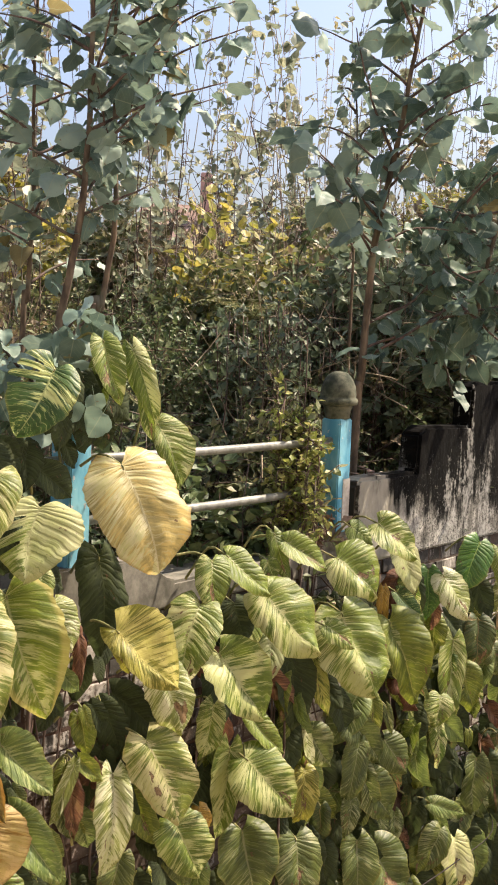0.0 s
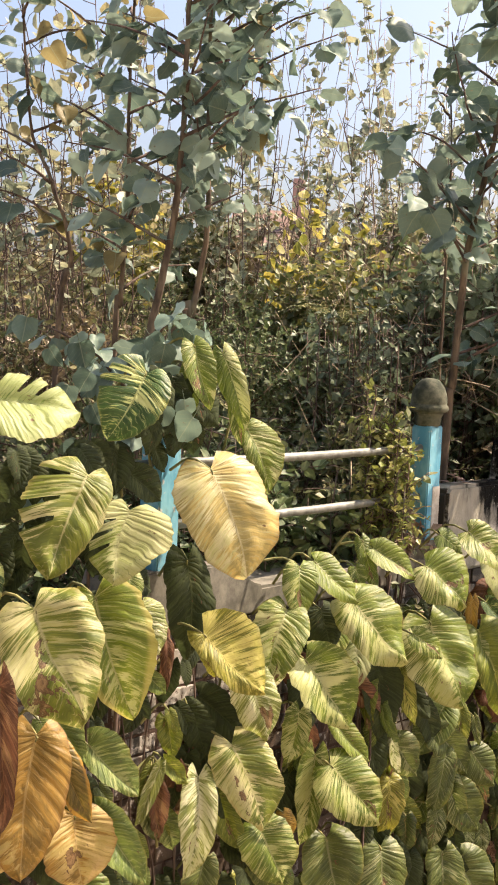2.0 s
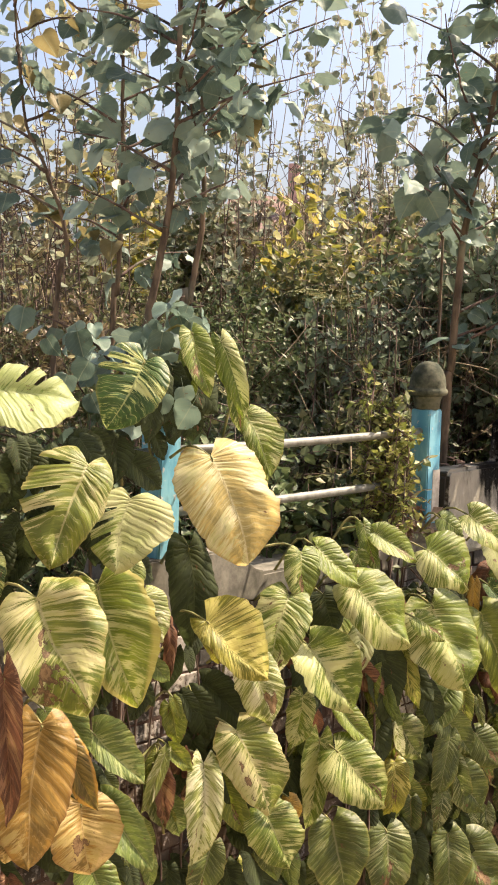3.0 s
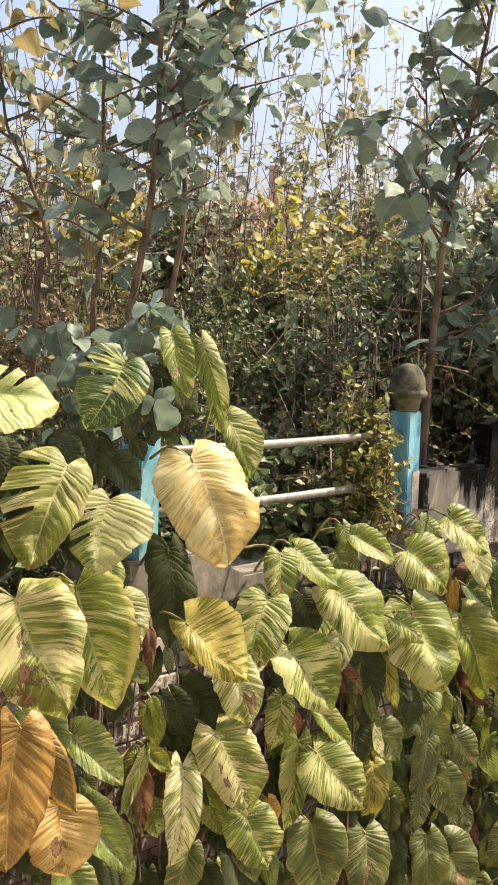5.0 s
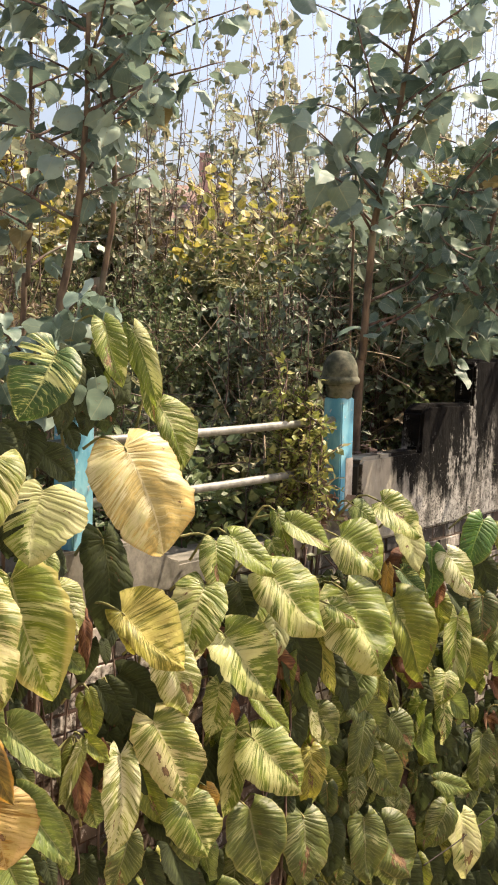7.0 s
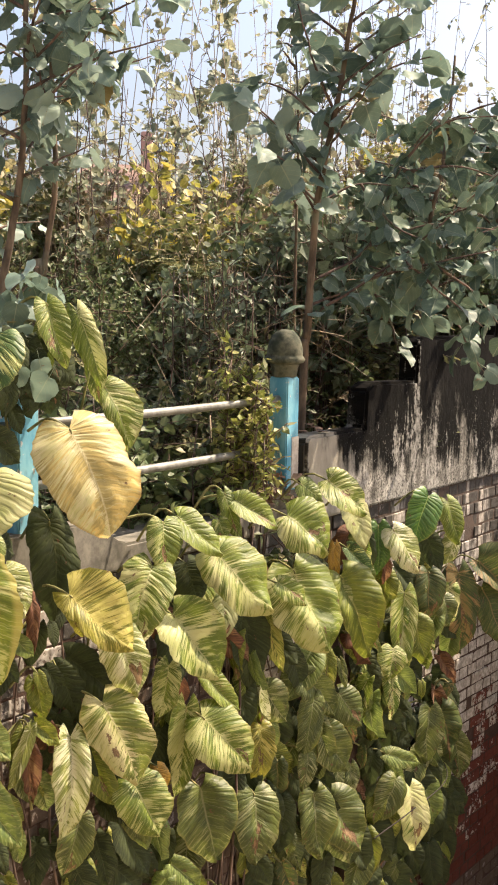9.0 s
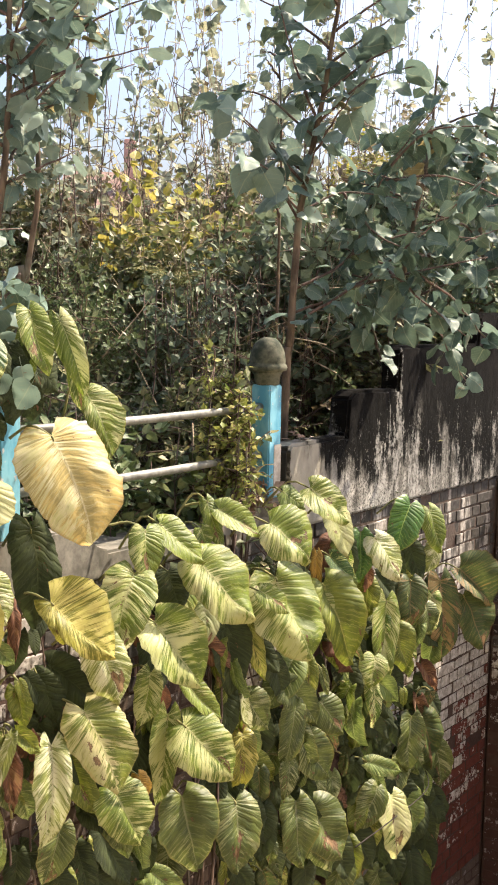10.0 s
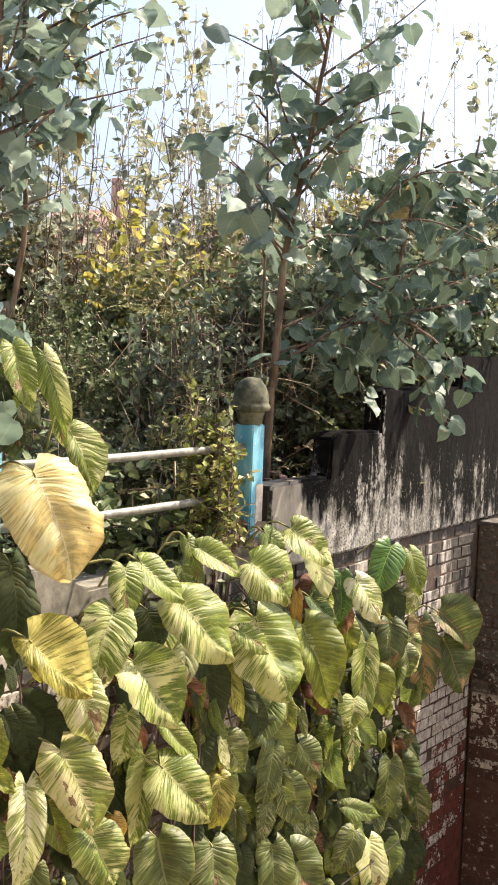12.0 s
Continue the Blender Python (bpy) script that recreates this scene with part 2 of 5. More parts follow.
    bare = n.step(n.math("ADD", n.math("MULTIPLY", wash, 0.95), n.math("ADD", n.math("MULTIPLY", grit, 0.42), n.math("MULTIPLY", n.step(h, -0.25, -0.85), 0.06))), 0.815, 0.885)
    bare = n.math("MULTIPLY", bare, n.step(run, 0.45, 0.75))
    col = n.mix(n.math("MULTIPLY", bare, 0.52), col, n.mix(n.step(grit, 0.35, 0.65), (0.10, 0.10, 0.09), (0.47, 0.465, 0.43)))
    fleck = n.math("MULTIPLY", n.step(n.noise(p, 48.0, 5.0, 0.75), 0.60, 0.68), n.step(n.math("ADD", h, n.math("MULTIPLY", streak, 0.5)), -0.28, -0.62))
    col = n.mix(n.math("MULTIPLY", fleck, 0.55), col, (0.36, 0.34, 0.30))
    crack = n.step(n.math("ADD", run, n.math("MULTIPLY", n.math("SUBTRACT", ragged, 0.5), 0.09)), 0.092, 0.078)
    col = n.mix(n.math("MULTIPLY", crack, 0.92), col, (0.016, 0.014, 0.011))
    return n.finish(col, 0.9, n.bump(ragged, 0.6, 0.01), 0.06)


def brick_material(name="weathered_brick", white=0.5, dark=0.0, clay=((0.066, 0.019, 0.014), (0.135, 0.043, 0.028))):
    """Red brick with a flaking coat of white lime."""
    n = Nodes(name)
    p = n.pos()
    x, y, z = n.split(p)
    run = n.math("ADD", n.math("MULTIPLY", x, 0.602), n.math("MULTIPLY", y, 0.799))
    run = n.math("SUBTRACT", run, 0.602 * WALL_0.x + 0.799 * WALL_0.y)
    h = n.math("SUBTRACT", z, EYE)
    r = n.rand()
    red = n.mix(n.noise(p, 26.0, 4.0), *clay)
    red = n.mix(n.math("MULTIPLY", r, 0.4), red, tuple(0.6 * c for c in clay[0]))
    lime = n.mix(n.step(n.noise(p, 30.0, 4.0), 0.35, 0.7), (0.25, 0.23, 0.195), (0.47, 0.44, 0.39))
    flake = n.math("ADD", n.math("MULTIPLY", n.noise(p, 7.0, 3.0, 0.6), 0.62), n.math("MULTIPLY", n.noise(p, 38.0, 5.0, 0.68), 0.62))
    fall = n.math("ADD", n.math("MULTIPLY", n.math("ADD", h, 3.15), 0.30), n.math("SUBTRACT", n.math("MULTIPLY", n.math("MINIMUM", n.math("SUBTRACT", 2.1, run), 1.0), 0.20), n.math("MULTIPLY", n.step(run, 0.8, -0.6), 0.66)))
    keep = n.math("ADD", n.math("ADD", flake, fall), n.math("MULTIPLY", n.math("SUBTRACT", r, 0.5), 0.22))
    coat = n.step(keep, 0.73 - 0.2 * white, 0.78 - 0.2 * white)
    col = n.mix(coat, red, lime)
    streak = n.noise(n.join(n.math("MULTIPLY", run, 7.0), n.math("MULTIPLY", h, 1.3)), 1.0, 4.0, 0.65)
    mould = n.step(n.math("ADD", n.math("SUBTRACT", n.math("MULTIPLY", streak, 1.7), 0.40), n.math("ADD", n.math("MULTIPLY", n.math("ADD", h, 1.92), 0.36), n.math("MULTIPLY", n.step(run, 1.4, 2.6), 0.10))), 0.56 - dark, 0.74 - dark)
    col = n.mix(n.math("MULTIPLY", mould, 0.88), col, (0.022, 0.02, 0.018))
    blotch = n.math("MULTIPLY", n.step(n.noise(p, 17.0, 5.0, 0.7), 0.53, 0.62), n.step(h, -2.7, -2.0))
    col = n.mix(n.math("MULTIPLY", blotch, 0.45), col, (0.06, 0.054, 0.047))
    if dark:
        col = n.mix(n.math("MULTIPLY", n.step(n.noise(p, 19.0, 5.0, 0.7), 0.57, 0.64), 0.7), col, (0.30, 0.27, 0.25))
    return n.finish(col, 0.88, n.bump(flake, 0.9, 0.008), 0.12)


def mortar_material():
    """Dark open joints, smeared with lime where the bricks still carry their coat."""
    n = Nodes("dirty_mortar")
    p = n.pos()
    x, y, z = n.split(p)
    run = n.math("SUBTRACT", n.math("ADD", n.math("MULTIPLY", x, 0.602), n.math("MULTIPLY", y, 0.799)), 0.602 * WALL_0.x + 0.799 * WALL_0.y)
    h = n.math("SUBTRACT", z, EYE)
    col = n.mix(n.noise(p, 14.0, 4.0), (0.028, 0.017, 0.013), (0.085, 0.055, 0.042))
    patchy = n.math("ADD", n.math("MULTIPLY", n.noise(p, 9.0, 4.0, 0.65), 0.8), n.math("MULTIPLY", n.noise(p, 30.0, 3.0, 0.6), 0.3))
    smear = n.step(n.math("ADD", patchy, n.math("MULTIPLY", n.math("ADD", h, 2.2), 0.12)), 0.54, 0.66)
    smear = n.math("MULTIPLY", smear, n.step(h, -2.9, -2.3))
    col = n.mix(n.math("MULTIPLY", smear, n.math("MULTIPLY", n.step(run, 0.5, 0.9), 0.22)), col, (0.20, 0.185, 0.155))
    return n.finish(col, 0.95, n.bump(n.noise(p, 60.0, 3.0), 0.6, 0.01), 0.1)


def post_paint():
    n = Nodes("weathered_blue_paint")
    p = n.pos()
    f = n.noise(n.stretch(p, 14, 14, 5), 1.0, 4.0)
    g = n.noise(p, 38.0, 4.0)
    col = n.mix(n.step(f, 0.35, 0.7), (0.075, 0.26, 0.37), (0.20, 0.43, 0.51))
    col = n.mix(n.step(g, 0.62, 0.70), col, (0.42, 0.44, 0.42))
    col = n.mix(n.math("MULTIPLY", n.step(f, 0.58, 0.72), 0.7), col, (0.03, 0.10, 0.14))
    return n.finish(col, 0.6, n.bump(g, 0.3, 0.003), 0.3)


def plain(name, dark, light, scale=20.0, rough=0.85, specular=0.25, metallic=0.0, stretch=(1, 1, 1)):
    n = Nodes(name)
    p = n.stretch(n.pos(), *stretch)
    f = n.noise(p, scale, 5.0, 0.6)
    g = n.noise(p, scale * 0.2, 3.0)
    col = n.mix(n.step(n.math("ADD", n.math("MULTIPLY", f, 0.6), n.math("MULTIPLY", g, 0.4)), 0.35, 0.65), dark, light)
    return n.finish(col, rough, n.bump(f, 0.4, 0.005), specular, 0.0, metallic)


PLASTER, MORTAR, BLUE = plaster_material(), mortar_material(), post_paint()
BRICK, DARK_BRICK = brick_material(), brick_material("blackened_brick", -0.05, 0.24, ((0.034, 0.019, 0.015), (0.080, 0.040, 0.031)))
# bricks behind the vine: grime, plus the leaves' shade darkened into the colour
GRIMY_SHADED = brick_material("grimy_shaded_brick", 0.2, 0.07, ((0.065, 0.046, 0.035), (0.15, 0.112, 0.086)))
CONCRETE = plain("grey_concrete", (0.075, 0.072, 0.058), (0.19, 0.178, 0.145), 18.0)
CAP = plain("mossy_dark_concrete", (0.026, 0.033, 0.022), (0.125, 0.125, 0.088), 22.0, 0.85, 0.15)
WHITEWASH = plain("old_whitewash", (0.30, 0.27, 0.22), (0.52, 0.48, 0.41), 30.0)
PIPE = plain("galvanised_pipe", (0.12, 0.12, 0.10), (0.25, 0.25, 0.215), 25.0, 0.45, 0.5, 0.25)
# unseen earth, its colour made pale to bounce light upward
SOIL = plain("pale_bounce_earth", (0.20, 0.165, 0.12), (0.36, 0.305, 0.23), 3.0, 0.95, 0.1)
BARK = bark_material("young_bark", (0.055, 0.040, 0.028), (0.155, 0.115, 0.078))
TWIG = bark_material("thin_brown_twig", (0.05, 0.036, 0.03), (0.15, 0.105, 0.085))
DRY_TWIG = bark_material("dry_pale_twig", (0.18, 0.14, 0.09), (0.38, 0.31, 0.22))
VINE_STEM = bark_material("green_vine_stem", (0.10, 0.11, 0.04), (0.26, 0.24, 0.10))
BROAD = []
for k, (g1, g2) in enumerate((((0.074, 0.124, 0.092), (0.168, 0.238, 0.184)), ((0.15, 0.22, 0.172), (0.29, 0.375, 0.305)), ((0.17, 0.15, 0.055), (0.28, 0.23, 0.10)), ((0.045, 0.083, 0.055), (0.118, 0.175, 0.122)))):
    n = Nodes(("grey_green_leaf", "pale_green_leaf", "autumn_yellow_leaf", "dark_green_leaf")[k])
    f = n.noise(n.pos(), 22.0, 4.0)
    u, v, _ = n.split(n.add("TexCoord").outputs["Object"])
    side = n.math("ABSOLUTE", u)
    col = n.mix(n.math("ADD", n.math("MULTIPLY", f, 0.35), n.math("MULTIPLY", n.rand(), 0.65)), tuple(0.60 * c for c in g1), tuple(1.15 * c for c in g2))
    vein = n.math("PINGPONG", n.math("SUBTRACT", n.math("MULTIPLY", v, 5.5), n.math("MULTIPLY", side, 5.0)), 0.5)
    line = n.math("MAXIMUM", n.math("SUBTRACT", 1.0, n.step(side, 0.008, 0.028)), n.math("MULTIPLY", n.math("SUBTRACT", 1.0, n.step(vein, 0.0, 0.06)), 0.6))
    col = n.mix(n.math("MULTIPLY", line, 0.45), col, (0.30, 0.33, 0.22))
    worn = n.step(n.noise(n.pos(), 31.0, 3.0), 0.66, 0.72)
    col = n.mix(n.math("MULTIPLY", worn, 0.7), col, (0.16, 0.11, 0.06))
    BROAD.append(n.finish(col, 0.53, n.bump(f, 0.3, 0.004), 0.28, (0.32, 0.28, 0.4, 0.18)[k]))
SMALL = {
    "olive": foliage_material("olive_small_leaves", (0.068, 0.090, 0.035), (0.117, 0.139, 0.056), (0.18, 0.19, 0.082), (0.265, 0.235, 0.112)),
    "deep": foliage_material("deep_green_small_leaves", (0.060, 0.094, 0.038), (0.112, 0.154, 0.064), (0.19, 0.217, 0.098)),
    "dry": foliage_material("dry_brown_small_leaves", (0.10, 0.078, 0.046), (0.165, 0.125, 0.072), (0.25, 0.195, 0.11), (0.12, 0.13, 0.055)),
    "yellow": foliage_material("yellow_small_leaves", (0.19, 0.21, 0.04), (0.30, 0.285, 0.06), (0.43, 0.35, 0.075), (0.17, 0.20, 0.04), thin=0.45),
    # pale young leaves, lightened further so the colour imitates haze
    "pale": foliage_material("haze_paled_young_leaves", (0.17, 0.205, 0.145), (0.27, 0.30, 0.205), (0.36, 0.355, 0.22), (0.14, 0.175, 0.13), thin=0.4),
    "straw": foliage_material("straw_yellow_leaves", (0.21, 0.205, 0.115), (0.30, 0.27, 0.145), (0.37, 0.32, 0.155), (0.19, 0.205, 0.125), thin=0.4),
    "fresh": foliage_material("fresh_yellow_green_leaves", (0.11, 0.15, 0.035), (0.21, 0.24, 0.05), (0.40, 0.38, 0.13), (0.10, 0.14, 0.035), thin=0.35),
    "grey": foliage_material("grey_green_small_leaves", (0.09, 0.125, 0.075), (0.14, 0.18, 0.11), (0.21, 0.25, 0.16)),
}

LITTER = foliage_material("dry_litter", (0.09, 0.055, 0.035), (0.20, 0.12, 0.08), (0.30, 0.21, 0.14), thin=0.1)


# ---- mesh helpers ----
def part(name, bm, material, parent=None, label="", smooth=False):
    """Links a bmesh as one mesh object, under a thing if one is given."""
    me = bpy.data.meshes.new(name)
    bm.to_mesh(me)
    bm.free()
    me.materials.append(material)
    if smooth:
        me.polygons.foreach_set("use_smooth", [True] * len(me.polygons))
    ob = new(name, me)
    ob.parent = parent
    return tagged(ob, label)


def raw(name, verts, faces, material, parent=None, label="", smooth=False):
    me = bpy.data.meshes.new(name)
    me.from_pydata([tuple(v) for v in verts], [], faces)
    me.materials.append(material)
    if smooth:
        me.polygons.foreach_set("use_smooth", [True] * len(me.polygons))
    ob = new(name, me)
    ob.parent = parent
    return tagged(ob, label)


def thing(name, label, category, group="", kind="", at=None):
    ob = new(name)
    ob.empty_display_size = 0.1
    if at is not None:
        ob.location = at
    return tagged(ob, label, category, group, kind)


def box(lo, hi, m=Matrix(), bevel=0.0, segments=2):
    bm = bmesh.new()
    c = [(a + b) / 2 for a, b in zip(lo, hi)]
    d = [b - a for a, b in zip(lo, hi)]
    bmesh.ops.create_cube(bm, size=1, matrix=Matrix.Translation(c) @ Matrix.Diagonal((*d, 1)))
    if bevel:
        bmesh.ops.bevel(bm, geom=bm.edges[:], offset=bevel, segments=segments, affect="EDGES")
    bmesh.ops.transform(bm, matrix=m, verts=bm.verts)
    return bm


def tube_data(paths, sides=5):
    """Vertices and faces of tapered tubes; each path is a list of (place, radius)."""
    verts, faces = [], []
    for path in paths:
        start = len(verts)
        for i, (p, r) in enumerate(path):
            d = (path[min(i + 1, len(path) - 1)][0] - path[max(i - 1, 0)][0]).normalized()
            x = d.cross(Vector((0.31, 0.17, 0.93) if abs(d.z) < 0.9 else (1, 0.2, 0))).normalized()
            y = d.cross(x)
            for k in range(sides):
                t = 2 * math.pi * k / sides
                verts.append(p + x * (r * math.cos(t)) + y * (r * math.sin(t)))
        for i in range(len(path) - 1):
            for k in range(sides):
                j = (k + 1) % sides
                b = start + i * sides
                faces.append((b + k, b + j, b + sides + j, b + sides + k))
        faces.append(tuple(range(start + (len(path) - 1) * sides, start + len(path) * sides)))
        faces.append(tuple(reversed(range(start, start + sides))))
    return verts, faces


def bent(points, r0, r1, steps=4, wobble=0.0, rng=random):
    """A tapered path through points, smoothed (Catmull-Rom)."""
    pts = [Vector(p) for p in points]
    ext = [pts[0] * 2 - pts[1]] + pts + [pts[-1] * 2 - pts[-2]]
    res = []
    for i in range(1, len(ext) - 2):
        p0, p1, p2, p3 = ext[i - 1:i + 3]
        for k in range(steps):
            t = k / steps
            res.append(0.5 * (2 * p1 + (p2 - p0) * t + (2 * p0 - 5 * p1 + 4 * p2 - p3) * t * t + (3 * p1 - p0 - 3 * p2 + p3) * t ** 3))
    res.append(pts[-1])
    m = len(res) - 1
    return [(p + Vector((rng.uniform(-1, 1), rng.uniform(-1, 1), 0)) * wobble, r0 + (r1 - r0) * i / m) for i, p in enumerate(res)]


LEAFLET = ([(0, 0, 0), (-0.32, 0.42, 0.05), (0, 0.45, -0.04), (0.32, 0.42, 0.05), (0, 1, -0.06)], [(0, 2, 1), (0, 3, 2), (1, 2, 4), (2, 3, 4)])
NARROW = ([(0, 0, 0), (-0.15, 0.45, 0.03), (0, 0.5, -0.03), (0.15, 0.45, 0.03), (0, 1, -0.12)], LEAFLET[1])
ROUND = ([(0, 0, 0), (-0.36, 0.10, 0.05), (-0.46, 0.42, 0.07), (-0.24, 0.8, 0.02), (0, 1.06, -0.08), (0.24, 0.8, 0.02), (0.46, 0.42, 0.07), (0.36, 0.10, 0.05), (0, 0.5, -0.03)],
         [(0, 8, 1), (1, 8, 2), (2, 8, 3), (3, 8, 4), (4, 8, 5), (5, 8, 6), (6, 8, 7), (7, 8, 0)])


def leaves_data(spots, shape):
    """Joined leaves: spots are (place, direction, face, length)."""
    v = np.array(shape[0])
    d = np.array([s[1][:] for s in spots])
    d /= np.linalg.norm(d, axis=1, keepdims=True)
    z = np.array([s[2][:] for s in spots])
    x = np.cross(d, z)
    x /= np.linalg.norm(x, axis=1, keepdims=True) + 1e-9
    z = np.cross(x, d)
    p, size = np.array([s[0][:] for s in spots]), np.array([s[3] for s in spots])[:, None, None]
    allv = p[:, None] + size * (v[None, :, :1] * x[:, None] + v[None, :, 1:2] * d[:, None] + v[None, :, 2:] * z[:, None])
    faces = [tuple(i * len(v) + k for k in f) for i in range(len(spots)) for f in shape[1]]
    return allv.reshape(-1, 3), faces


def any_way(rng, up=0.0):
    return Vector((rng.gauss(0, 1), rng.gauss(0, 1), rng.gauss(0, 1) + up)).normalized()


# ---- ground ----
bm = bmesh.new()
bmesh.ops.create_grid(bm, x_segments=60, y_segments=60, size=1)
for v in bm.verts:
    r = max(abs(v.co.x), abs(v.co.y))
    v.co = v.co * (12 + 900 * r ** 5)
    v.co.z = 0.10 * noise.noise(v.co * 0.7) if v.co.length < 40 else 0.0
tagged(part("ground", bm, SOIL, smooth=True), "unseen earth below the wall and shrubs, paled to bounce light", "ground", kind="structure")

# ---- the boundary wall ----
BAND, LOW, LEFT, RIGHT = -1.11, -1.0, -7.0, 11.0
wall = tagged(part("wall_boundary", box((LEFT, -0.24, -EYE - 0.2), (RIGHT, -0.012, BAND), WALL), MORTAR), "old brick boundary wall with flaking white paint and plaster band", "wall", kind="structure")


def profile(name, points, n0, n1, material, parent, label="", bevel=0.012):
    """A slab with an outline in s and h, between two depths."""
    bm = bmesh.new()
    f = bm.faces.new([bm.verts.new((s, n0, h)) for s, h in points])
    g = bmesh.ops.extrude_face_region(bm, geom=[f])["geom"]
    bmesh.ops.translate(bm, verts=[x for x in g if isinstance(x, bmesh.types.BMVert)], vec=(0, n1 - n0, 0))
    bmesh.ops.bevel(bm, geom=bm.edges[:], offset=bevel, segments=2, affect="EDGES")
    bmesh.ops.recalc_face_normals(bm, faces=bm.faces)
    bmesh.ops.transform(bm, matrix=WALL, verts=bm.verts)
    return part(name, bm, material, parent, label)


profile("coping", [(LEFT, BAND), (0.0, BAND), (0.0, LOW), (LEFT, LOW)], -0.25, 0.014, CONCRETE, wall, "grey concrete coping under the rails")
profile("parapet", [(0.058, BAND), (RIGHT, BAND), (RIGHT, 0.0), (2.40, 0.0), (2.36, -0.03), (2.34, -0.20), (1.29, -0.20), (1.25, -0.235), (1.242, -0.445), (0.74, -0.432), (0.67, -0.47),
                     (0.655, -0.672), (0.095, -0.672), (0.062, -0.70)], -0.11, 0.016, PLASTER, wall, "stepped plaster parapet streaked with black mould", 0.016)
profile("haunch", [(-2.16, BAND + 0.004), (-1.30, BAND + 0.004), (-1.30, -0.995), (-1.36, -0.978), (-1.41, -0.940), (-1.465, -0.905), (-1.60, -0.880), (-2.08, -0.870)], -0.20, 0.018, CONCRETE, wall, "mortar haunch round a post", 0.008)
profile("haunch", [(-0.26, LOW - 0.01), (0.05, LOW - 0.01), (0.048, -0.90), (-0.14, -0.90), (-0.22, -0.93)], -0.20, 0.004, CONCRETE, wall, "mortar haunch round a post", 0.008)

side = tagged(part("wall_side", box((2.79, 0.0, -EYE - 0.2), (3.03, 6.0, BAND - 0.03), WALL, 0.01), MORTAR), "blackened brick side wall meeting the boundary wall", "wall", kind="structure")


part("coping", box((2.785, -0.01, BAND - 0.035), (3.06, 6.0, BAND - 0.008), WALL, 0.006), DARK_BRICK, side, "black weathered top")


# unseen wall added behind the camera, to throw light back on to the vine
tagged(part("wall_bounce", box((-9, -1.5, -0.2), (9, -1.2, 7.4), bevel=0.01), plain("cream_bounce_plaster", (0.56, 0.50, 0.38), (0.68, 0.62, 0.49), 6.0)), "unseen cream plastered wall added to bounce light", "wall", kind="structure")


# ---- fence between the posts ----
def fence_post(s, label):
    ob = thing("fence_post", label, "fence post", "fence posts", at=on_wall(s, -0.90, -0.045))
    m = Matrix.Translation(-ob.location)

    def put(name, bm, mat, lab="", smooth=False):
        bmesh.ops.transform(bm, matrix=m @ WALL @ Matrix.Translation((s, -0.045, 0)), verts=bm.verts)
        return part(name, bm, mat, ob, lab, smooth)

    shaft = put("shaft", box((-0.054, -0.054, -0.93), (0.054, 0.054, -0.372), bevel=0.006), BLUE, "chipped blue paint")
    if s > -1:
        put("whitewash_patch", box((-0.012, 0.02, -0.92), (0.0565, 0.0565, -0.66), bevel=0.004), WHITEWASH, "bare whitewashed patch")

    def turned(rings, sides=24):
        bm = bmesh.new()
        loops = [[bm.verts.new((r * math.cos(2 * math.pi * k / sides), r * math.sin(2 * math.pi * k / sides), z)) for k in range(sides)] for r, z in rings]
        for lo, hi in zip(loops, loops[1:]):
            for k in range(sides):
                bm.faces.new((lo[k], lo[(k + 1) % sides], hi[(k + 1) % sides], hi[k]))
        bm.faces.new(loops[-1])
        bm.faces.new(reversed(loops[0]))
        return bm

    put("collar", turned([(0.050, -0.374), (0.060, -0.37), (0.063, -0.336), (0.066, -0.326), (0.072, -0.316), (0.072, -0.308)]), CAP, "dark concrete collar", True)
    dome = [(0.088 * math.cos(q) ** 0.85, -0.262 + 0.120 * math.sin(q)) for q in [radians(6 * i) for i in range(0, 15)]]
    put("cap", turned([(0.070, -0.309), (0.094, -0.302), (0.098, -0.286), (0.094, -0.276), (0.087, -0.268)] + dome), CAP, "rounded dark concrete cap", True)
    return shaft


fence_post(-0.055, "slim blue concrete fence post with domed dark cap")
fence_post(-1.855, "slim blue concrete fence post half hidden by vine leaves")
fence_post(-3.70, "slim blue concrete fence post among vine leaves")


def rail(s0, s1, h, label):
    verts, faces = tube_data([[(on_wall(s0 + (s1 - s0) * i / 6, h - 0.006 * math.sin(math.pi * i / 6), -0.045), 0.0185) for i in range(7)]], 14)
    return tagged(raw("fence_rail", verts, faces, PIPE, smooth=True), label, "rail", "fence rails")


for s0, s1 in ((-1.81, -0.10), (-3.655, -1.90), (-6.9, -3.745)):
    rail(s0, s1, -0.478, "galvanised steel pipe rail set between blue posts")
    rail(s0, s1, -0.714, "galvanised steel pipe rail set between blue posts, low")


# ---- climbing vine ----
vine = thing("climbing_vine", "large marbled green and cream vine hanging over the brick wall", "vine", at=on_wall(-0.8, -EYE, 0.12))
VINE_M = Matrix.Translation(vine.location)
leaf_rng = random.Random(5)


